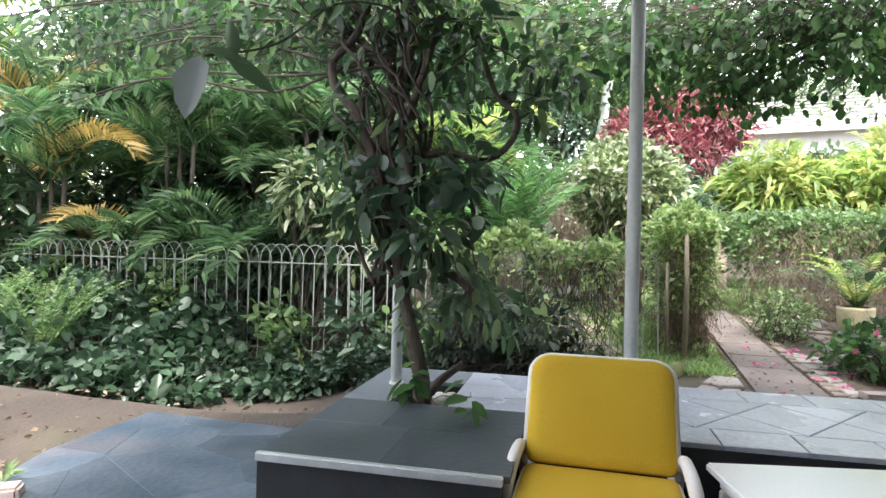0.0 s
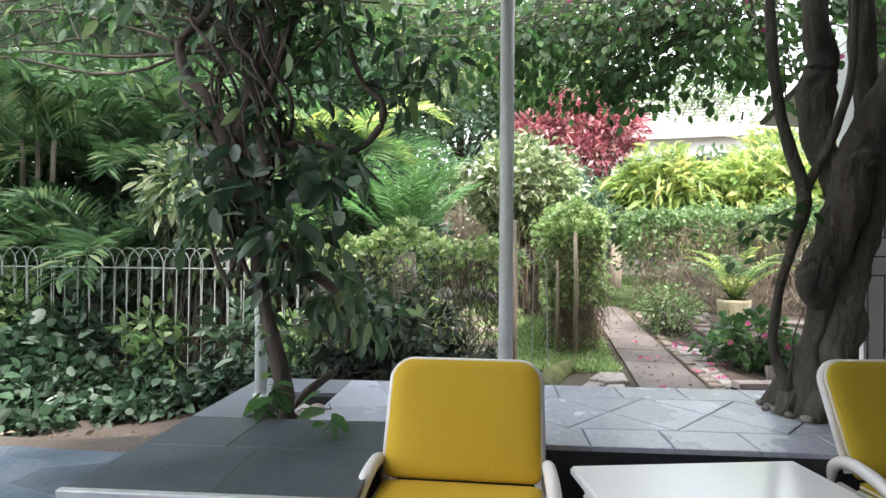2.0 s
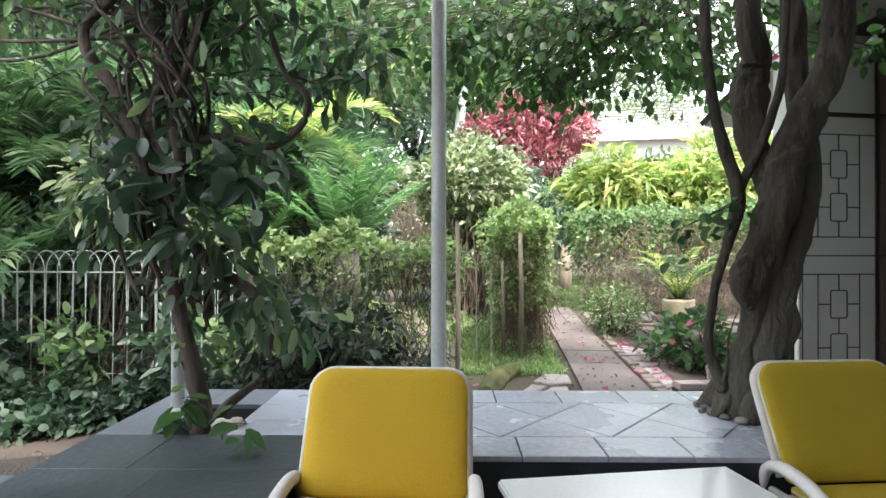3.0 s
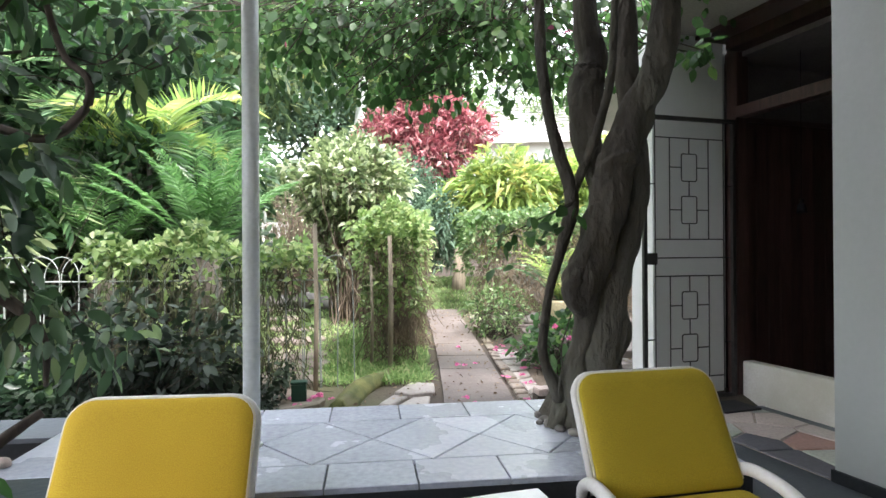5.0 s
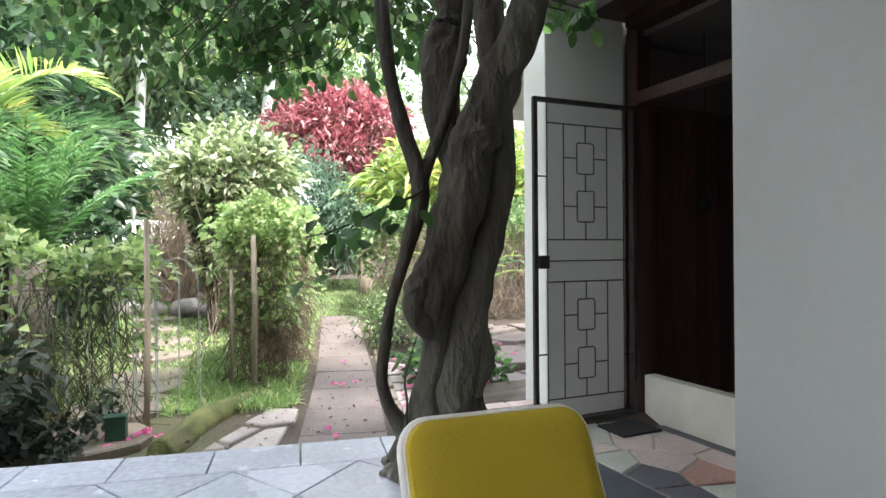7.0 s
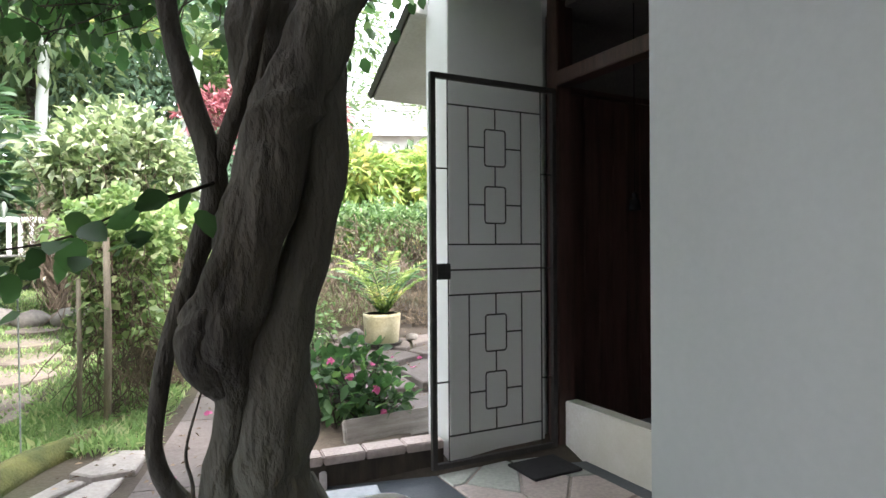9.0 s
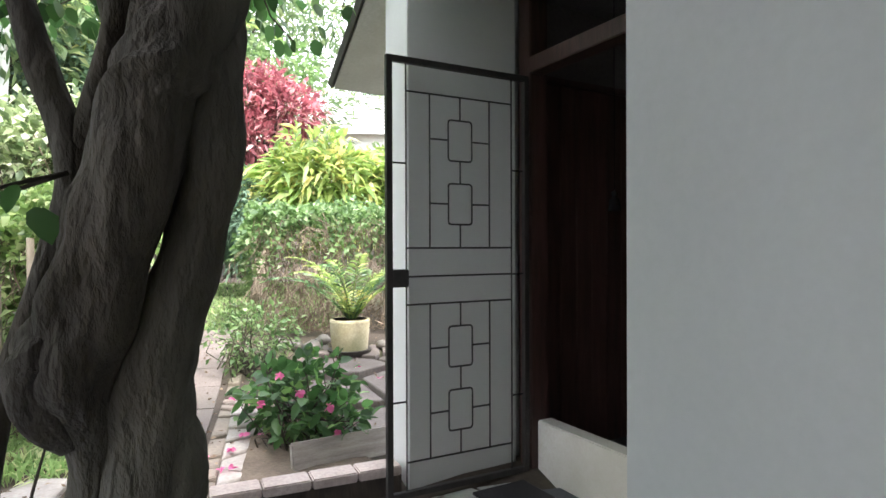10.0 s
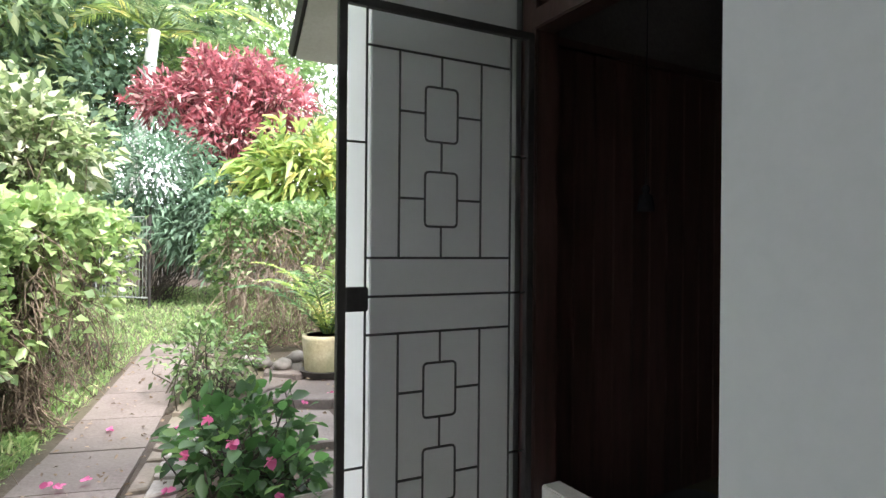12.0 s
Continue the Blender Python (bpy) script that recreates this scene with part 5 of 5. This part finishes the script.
part("box_body", box(-0.05, 0.05, -0.04, 0.04, 0, 0.16, 0.006), M["box_green"], gb)
part("box_lid", box(-0.056, 0.056, -0.046, 0.046, 0.161, 0.175, 0.004), M["box_green"], gb)

gg = thing("garden_gate", "open grey wire-mesh garden gate with a thin frame", "gate", pose(2.97, 11.3, at_ground(2.97, 11.3), 0, 0, 150))
part("gate_post", tube([(0, 0, -0.1), (0, 0, 1.15)], 0.018, 8), M["iron"], gg)
part("gate_frame", tube([(0.0, 0, 0.15), (0.8, 0, 0.15), (0.8, 0, 1.12), (0, 0, 1.12), (0, 0, 0.15)], 0.01, 6), M["fence"], gg)
for i in range(1, 16):
    part("wire", tube([(0.05 * i, 0, 0.15), (0.05 * i, 0, 1.12)], 0.003, 4), M["fence"], gg)

# tree stump / post in the far lawn
o = part("stump", tube([(0, 0, -0.1), (0, 0, 0.3), (0.02, 0, 0.75)], [0.12, 0.1, 0.09], 12, wobble=0.4), M["stake"], smooth=True)
o.matrix_basis = pose(3.97, 11.3, at_ground(3.97, 11.3))
tagged(o, "weathered grey-brown tree stump in the grass", "stump")

# ---- bank and ground cover on the left ----
def carpet(name, label, n, region, z0, z1, leaf, width, key, full=False, diagonal=False):
    x0, x1, y0, y1 = region
    P = np.column_stack([RNG.uniform(x0, x1, n), RNG.uniform(y0, y1, n), np.zeros(n)])
    front = np.clip(5.5 + 0.85 * (P[:, 0] + 0.2), 3.4, y0 + 0.9) if diagonal else np.full(n, y0)
    P[:, 1] = front + (y1 - front) * RNG.random(n)
    d = np.clip((P[:, 1] - front) / (y1 - front), 0, 1) ** 0.7
    hgt = np.array([z0 + (z1 - z0) * t * (0.75 + 1.1 * noise.noise(Vector((p[0] * 1.9, p[1] * 1.9, 3)))) for p, t in zip(P, d)])
    P = P.copy()
    P[:, 2] = np.array([ground_z(p[0], p[1]) for p in P]) + hgt * RNG.uniform(0.35, 1.05, n)
    keep = np.array([noise.noise(Vector((p[0] * 2.6, p[1] * 2.6, 7))) for p in P]) > -0.22
    P = P[keep]
    n = len(P)
    o = leaves(name, P, RNG.normal(size=(n, 3)) * 0.6 + np.array([0, -0.45, 0.25]), leaf, width, M[key], full=full)
    return tagged(o, label, "plants", kind="stuff")


carpet("ground_cover", "dense green ground cover spilling down the bank", 5600, (-5.5, -1.2, 4.65, 6.3), 0.1, 1.0, 0.12, 0.08, "lf_ivy", True, True)
carpet("ground_cover", "green ground cover before the hooped fence", 2400, (-1.6, 0.7, 4.75, 6.15), 0.08, 0.5, 0.1, 0.065, "lf_ivy", True, True)
# this carpet and the creeper below carry shade in their leaf colour
carpet("ground_cover", "dark low plants behind the terrace", 3400, (0.9, 2.35, 5.05, 6.1), 0.05, 0.22, 0.05, 0.03, "lf_shaded", True)
carpet("ground_cover", "low dark creeper at the foot of the bank", 3600, (-5.0, 0.9, 4.6, 5.9), 0.04, 0.35, 0.055, 0.04, "lf_shaded", False, True)
random.seed(16)
for i in range(17):
    x = -4.4 + 0.36 * i + random.uniform(-0.1, 0.1)
    h = random.uniform(0.3, 0.7) if x < -1.9 else random.uniform(0.15, 0.3)
    if x > -1.7 and i % 2:
        continue
    shrub("creeper", "leafy creeper climbing the hooped fence", "plant", (((x, 6.12, h), (0.3, 0.14, 0.28), 110), ((x + 0.1, 6.05, h * 0.5), (0.28, 0.16, 0.25), 80)), 0.1 + 0.05 * random.random(), 0.06, ("lf_ivy", "lf_dark", "lf_hedge2", "lf_dark")[i % 4], 24, True, group="creepers on the fence")
random.seed(6)
for i in range(9):
    x = random.uniform(-2.4, 0.2)
    y = max(3.7, 5.6 + 0.85 * (x + 0.2)) + random.uniform(-0.1, 0.35)
    g = thing("bird_nest_fern", "broad strap-leaved plant on the bank", "plant", pose(x, y, at_ground(x, y)), group="strap-leaved plants on the bank")
    n = 6
    a = RNG.random(n) * 6.28
    leaves("blade_tuft", np.zeros((n, 3)), np.column_stack([np.cos(a) * 0.5, np.sin(a) * 0.5 - 0.2, np.ones(n) * 0.8]), 0.34, 0.075, M["lf_ivy"], g, full=True, droop=0.3)
for i in range(7):
    x, y = -2.2 - 0.28 * i, 4.7 + 0.35 * (i % 3)
    g = thing("sword_fern", "upright sword fern on the bank", "fern", pose(x, y, at_ground(x, y, 0.25)), group="ferns on the bank")
    for k in range(9):
        frond((0, 0, 0), k * 2.4, random.uniform(1.0, 1.45), random.uniform(0.7, 1.0), 30, 0.085, 0.026, M["lf_hedge2"], g, bow=0.3)

# ---- areca palms and shrubs behind the fence ----
random.seed(12)
for i, (x, y, h, n, ln) in enumerate(((-1.75, 6.9, 0.9, 16, 1.5), (-3.09, 6.7, 0.8, 15, 1.5), (-2.79, 6.9, 2.4, 15, 1.6), (-4.01, 6.2, 1.9, 15, 1.7), (-5.19, 6.8, 2.8, 15, 1.9), (-1.44, 7.6, 2.6, 14, 1.7),  (-0.78, 7.4, 1.5, 15, 1.5), (-2.38, 7.9, 1.9, 16, 1.7), (-4.16, 7.6, 1.8, 15, 1.7), (0.32, 8.6, 1.6, 14, 1.7), (0.54, 7.7, 2.0, 14, 1.3), (-1.19, 9.2, 2.3, 14, 1.9))):
    g = thing("areca_palm", "areca palm with arching feathered fronds", "palm", pose(x, y, at_ground(x, y)), group="palms behind the fence")
    for k in range(3):
        part("cane", tube([(0.1 * k - 0.1, 0, -0.1), (0.16 * k - 0.16, 0.05, h * 0.5), (0.2 * k - 0.2, 0.05, h)], [0.035, 0.03, 0.025], 8), M["bark"], g, "dark ringed cane", smooth=True)
    for k in range(n):
        frond((0.2 * (k % 3) - 0.2, 0.05, h), k * 2.4 + i, random.uniform(0.55, 1.35), ln * random.uniform(0.75, 1.1), 34, 0.5, 0.042, M["lf_yellow" if i == 10 and k % 2 else "lf_orange" if (i == 1 and k % 6 == 0) or (i in (3, 4) and k % 4 == 0) else "lf_palm"], g, bow=0.72, vee=1.1)
shrub("leafy_shrub", "mixed dark-leaved shrubs behind the fence", "bush", (((-0.53, 6.6, 1.27), (0.7, 0.4, 0.8), 1500), ((0.28, 7.6, 1.59), (0.7, 0.45, 1.1), 1300), ((1.2, 8, 1.1), (0.5, 0.35, 0.7), 600), ((-1.47, 6.8, 0.91), (0.7, 0.4, 0.6), 900), ((-2.7, 6.8, 1.05), (0.8, 0.4, 0.7), 900)), 0.13, 0.06, "lf_dark", 120, True)
# shade of the hollow is in this shrub's leaf colour too
shrub("shade_shrub", "dark low shrub behind the terrace", "bush", (((1.25, 5.5, 0.4), (0.4, 0.3, 0.42), 620), ((1.8, 5.55, 0.34), (0.4, 0.3, 0.34), 560)), 0.085, 0.04, "lf_shaded", 60, True, down=0.3)
shrub("pale_shrub", "shrub with long pale drooping leaves", "bush", (((-0.63, 6.3, 1.61), (0.4, 0.3, 0.45), 260), ((-0.15, 6.4, 1.14), (0.35, 0.3, 0.4), 180)), 0.15, 0.05, "lf_var", 40, True, down=0.5)
shrub("tall_shrub", "tall dense dark shrubbery", "bush", (((-2.9, 9.2, 2.06), (2.0, 0.8, 1.8), 4200), ((-0.32, 9.6, 1.89), (1.6, 0.7, 1.7), 3600), ((-5.74, 8.2, 2.05), (1.6, 1.2, 1.9), 3200), ((-5, 6.4, 1.38), (0.9, 0.9, 1.3), 1800), ((-2.16, 8.6, 3.41), (1.8, 0.8, 1.2), 3000), ((-4.73, 8.4, 3.86), (1.6, 0.9, 1.4), 2600), ((-0.25, 8.8, 3.05), (1.2, 0.7, 1.0), 1800), ((-1.79, 8.3, 1.38), (1.5, 0.5, 1.1), 1500), ((-4.14, 8.2, 1.55), (1.4, 0.5, 1.2), 1500)), 0.2, 0.08, "lf_dark", 160, True)


# ---- trees beyond ----
def tree(x, y, h, r, n, key, label, leaf=0.22, group="", trunk_r=0.14, bark="bark", width=0.1, lift=0.45):
    g = thing("tree", label, "tree", group=group)
    z = ground_z(x, y)
    part("trunk", sweep([(x, y, z - 0.2, trunk_r * 1.3), (x + 0.1, y, z + h * 0.25, trunk_r), (x - 0.1, y + 0.1, z + h * 0.55, trunk_r * 0.7), (x, y, z + h * 0.85, trunk_r * 0.3)], 6, 10, wobble=0.3, seed=x), M[bark], g, smooth=True)
    cl = []
    for k in range(11):
        a, q = k * 2.4, math.sqrt((k + 0.5) / 11)
        c = (x + math.cos(a) * r * q * 0.8, y + math.sin(a) * r * q * 0.8, z + h * (lift + (1 - lift) * (0.5 + 0.45 * math.sin(k * 1.7))))
        if k % 2 == 0:
            part("limb", sweep([(x, y, z + h * 0.4, trunk_r * 0.5), ((x + c[0]) / 2, (y + c[1]) / 2, (z + h * 0.4 + c[2]) / 2 - 0.1, trunk_r * 0.35), (*c, trunk_r * 0.12)], 4, 7), M[bark], g, smooth=True)
        cl.append(blob(n // 11, c, (r * 0.48, r * 0.48, r * 0.36), seed=k + x, shell=0.4, lump=0.6))
    P, D = np.concatenate([c[0] for c in cl]), np.concatenate([c[1] for c in cl])
    leaves("crown", P, D, leaf, width, M[key], g)
    return g


tree(-1.1, 16, 8.5, 3.2, 9000, "lf_far", "broad green tree beyond the garden", 0.26, "trees beyond the garden")
tree(-6.21, 13, 8.0, 3.4, 9000, "lf_far", "broad green tree beyond the garden", 0.26, "trees beyond the garden")
tree(2.11, 19, 7.5, 2.8, 7000, "lf_far", "broad green tree beyond the garden", 0.28, "trees beyond the garden")
tree(-3.38, 22, 10, 4.2, 8000, "lf_far", "tall green tree beyond the garden", 0.34, "trees beyond the garden")
tree(-10.53, 18, 10, 4.5, 8000, "lf_far", "tall green tree beyond the garden", 0.34, "trees beyond the garden")
tree(11.07, 34, 9, 4.0, 6000, "lf_far", "tall green tree beyond the garden", 0.4, "trees beyond the garden")
tree(0.65, 17.5, 6.0, 2.4, 5000, "lf_grey", "blue-green tree beyond the garden", 0.2, "trees beyond the garden")
tree(-2.73, 18, 7.5, 2.8, 6000, "lf_far", "broad green tree beyond the garden", 0.26, "trees beyond the garden")
tree(3.41, 27, 9.0, 4.2, 7000, "lf_far", "broad green tree beyond the garden", 0.36, "trees beyond the garden")
tree(-7.08, 30, 11, 5.5, 8000, "lf_far", "broad green tree beyond the garden", 0.42, "trees beyond the garden")
tree(-5.42, 11.4, 6.5, 2.6, 8000, "lf_hedge2", "leafy green tree behind the palms", 0.2, "trees beyond the garden", lift=0.2)
tree(-2.24, 11.6, 6.5, 2.4, 7000, "lf_far", "leafy green tree behind the palms", 0.2, "trees beyond the garden", lift=0.2)
tree(-8.72, 8.6, 6.5, 2.6, 8000, "lf_yellow", "leafy yellow-green tree behind the palms", 0.2, "trees beyond the garden", lift=0.2)
tree(3.42, 16.5, 4.5, 1.6, 3000, "lf_hedge2", "light green small tree", 0.16, "trees beyond the garden")

# grass
n = 44000
P = np.column_stack([RNG.uniform(0.2, 5.0, n), RNG.uniform(6.3, 13.0, n), np.zeros(n)])
onpath = (np.abs(P[:, 0] - 3.65) < 0.29) & (P[:, 1] < 9.55)
paved = (P[:, 0] > 3.6) & (P[:, 1] < 9.3)
P = P[~onpath & ~paved]
P[:, 2] = [ground_z(p[0], p[1]) + 0.005 for p in P]
tagged(leaves("grass", P, RNG.normal(size=P.shape) * 0.45 + np.array([0, 0, 1.0]), 0.085, 0.012, M["grass"], droop=0.3), "green lawn grass", "grass", kind="stuff")
n = 5200
P = np.column_stack([RNG.uniform(2.5, 3.38, n), RNG.uniform(6.15, 8.2, n), np.zeros(n)])
P = P[P[:, 0] < 3.34 - 0.05 * (P[:, 1] - 6.2)]
P[:, 2] = [ground_z(p[0], p[1]) for p in P]
tagged(leaves("tall_grass", P, RNG.normal(size=P.shape) * 0.4 + np.array([0, 0, 1.0]), 0.15, 0.015, M["grass"], droop=0.4), "longer grass along the path", "grass", kind="stuff")

# leaf litter over the path and stones
n = 900
P = np.column_stack([np.concatenate([RNG.uniform(2.7, 4.3, 600), RNG.uniform(4.3, 6.0, 300)]), np.concatenate([RNG.uniform(5.1, 9.3, 600), RNG.uniform(6.2, 8.8, 300)]), np.zeros(n)])
P[:, 2] = [ground_z(p[0], p[1]) + 0.036 for p in P]
tagged(leaves("leaf_litter", P, RNG.normal(size=(n, 3)) * np.array([1, 1, 0.15]), 0.032, 0.016, M["litter"], droop=0.0), "small brown dead leaves scattered on the path", "leaf litter", kind="stuff")

n = 420
P = np.column_stack([RNG.uniform(-4.0, 0.95, n), RNG.uniform(2.4, 4.6, n), np.zeros(n)])
P = P[(P[:, 0] < -0.3) | (P[:, 1] > 4.1)]
P[:, 2] = [ground_z(p[0], p[1]) + 0.03 for p in P]
tagged(leaves("leaf_litter", P, RNG.normal(size=P.shape) * np.array([1, 1, 0.15]), 0.045, 0.022, M["litter"], droop=0.0), "brown dead leaves on the bare earth", "leaf litter", kind="stuff")

# edging stone and tuft beside the slate
o = part("brick", box(-0.11, 0.11, -0.05, 0.05, 0, 0.07, 0.012), M["kerbstone"])
o.matrix_basis = pose(0.02, 2.72, -0.06, 0, 0, 35)
tagged(o, "worn reddish edging brick beside the slate", "brick")
g = thing("grass_tuft", "bright strap-leaved tuft by the slate", "plant", pose(-0.1, 2.86, -0.05))
a = RNG.random(26) * 6.28
leaves("blade_tuft", np.zeros((26, 3)), np.column_stack([np.cos(a) * 0.6, np.sin(a) * 0.6, np.full(26, 0.8)]), 0.2, 0.016, M["grass"], g, droop=0.5)

# fallen petals and leaves
random.seed(21)
spots = [(random.gauss(4.08, 0.12), random.uniform(5.6, 7.4)) for _ in range(22)] + [(random.gauss(2.5, 0.08), random.gauss(5.75, 0.06)) for _ in range(12)] + [(random.uniform(3.5, 3.95), random.uniform(5.3, 7.5)) for _ in range(6)] + [(random.uniform(4.7, 5.2), random.uniform(6.8, 7.8)) for _ in range(6)]
for x, y in spots:
    f = thing("fallen_blossom", "fallen magenta blossom on the ground", "petal", pose(x, y, at_ground(x, y, 0.045)), group="fallen blossoms")
    a = np.array([0.3, 2.4, 4.4]) + random.random() * 6
    leaves("petal", np.zeros((3, 3)), np.column_stack([np.cos(a), np.sin(a), 0.35 + 0 * a]), 0.035, 0.03, M["petal"], f, full=True)


# ---- houses beyond ----
def house(x, y, w, d, h, rise, turn, label):
    g = thing("house", label, "house", pose(x, y, ground_z(x, y) - 0.2, 0, 0, turn))
    part("wall", box(-w / 2, w / 2, -d / 2, d / 2, 0, h), M["white_trim"], g)
    o = 0.6
    bm = bmesh.new()
    v = [bm.verts.new(c) for c in ((-w / 2 - o, -d / 2 - o, h - 0.1), (w / 2 + o, -d / 2 - o, h - 0.1), (w / 2 + o, d / 2 + o, h - 0.1), (-w / 2 - o, d / 2 + o, h - 0.1), (-w / 2 + 1.2, 0, h + rise), (w / 2 - 1.2, 0, h + rise))]
    for f in ((0, 1, 5, 4), (1, 2, 5), (2, 3, 4, 5), (3, 0, 4), (3, 2, 1, 0)):
        bm.faces.new([v[i] for i in f])
    part("roof", bm, M["roof_tile"], g, "grey tiled roof")
    ny = 12
    for k in range(ny):
        t0 = k / ny
        y0, z0 = -d / 2 - o + (d / 2 + o) * t0, h - 0.1 + (rise + 0.1) * t0
        hw = (w / 2 + o) * (1 - t0) + (w / 2 - 1.2) * t0
        sl = math.degrees(math.atan2(rise + 0.1, d / 2 + o))
        c = part("tile_course", box(-hw, hw, -0.03, 0.03, 0.0, 0.05), M["roof_tile"], g)
        c.matrix_basis = pose(0, y0, z0, sl, 0, 0)
    part("gutter", box(-w / 2 - o, w / 2 + o, -d / 2 - o - 0.08, -d / 2 - o, h - 0.2, h - 0.08, 0.02), M["white_trim"], g)
    for k in range(4):
        xk = -w / 2 + w * (k + 0.5) / 4
        wd = part("window", box(xk - 0.6, xk + 0.6, -d / 2 - 0.04, -d / 2 + 0.02, h * 0.35, h * 0.78), M["white_trim"], g)
        part("pane", box(xk - 0.53, xk + 0.53, -d / 2 - 0.05, -d / 2 - 0.042, h * 0.38, h * 0.75), M["glass_dark"], wd, "dark glass")
    return g


house(12.4, 33, 13, 7, 4.1, 2.6, -8, "white house with a grey tiled roof")
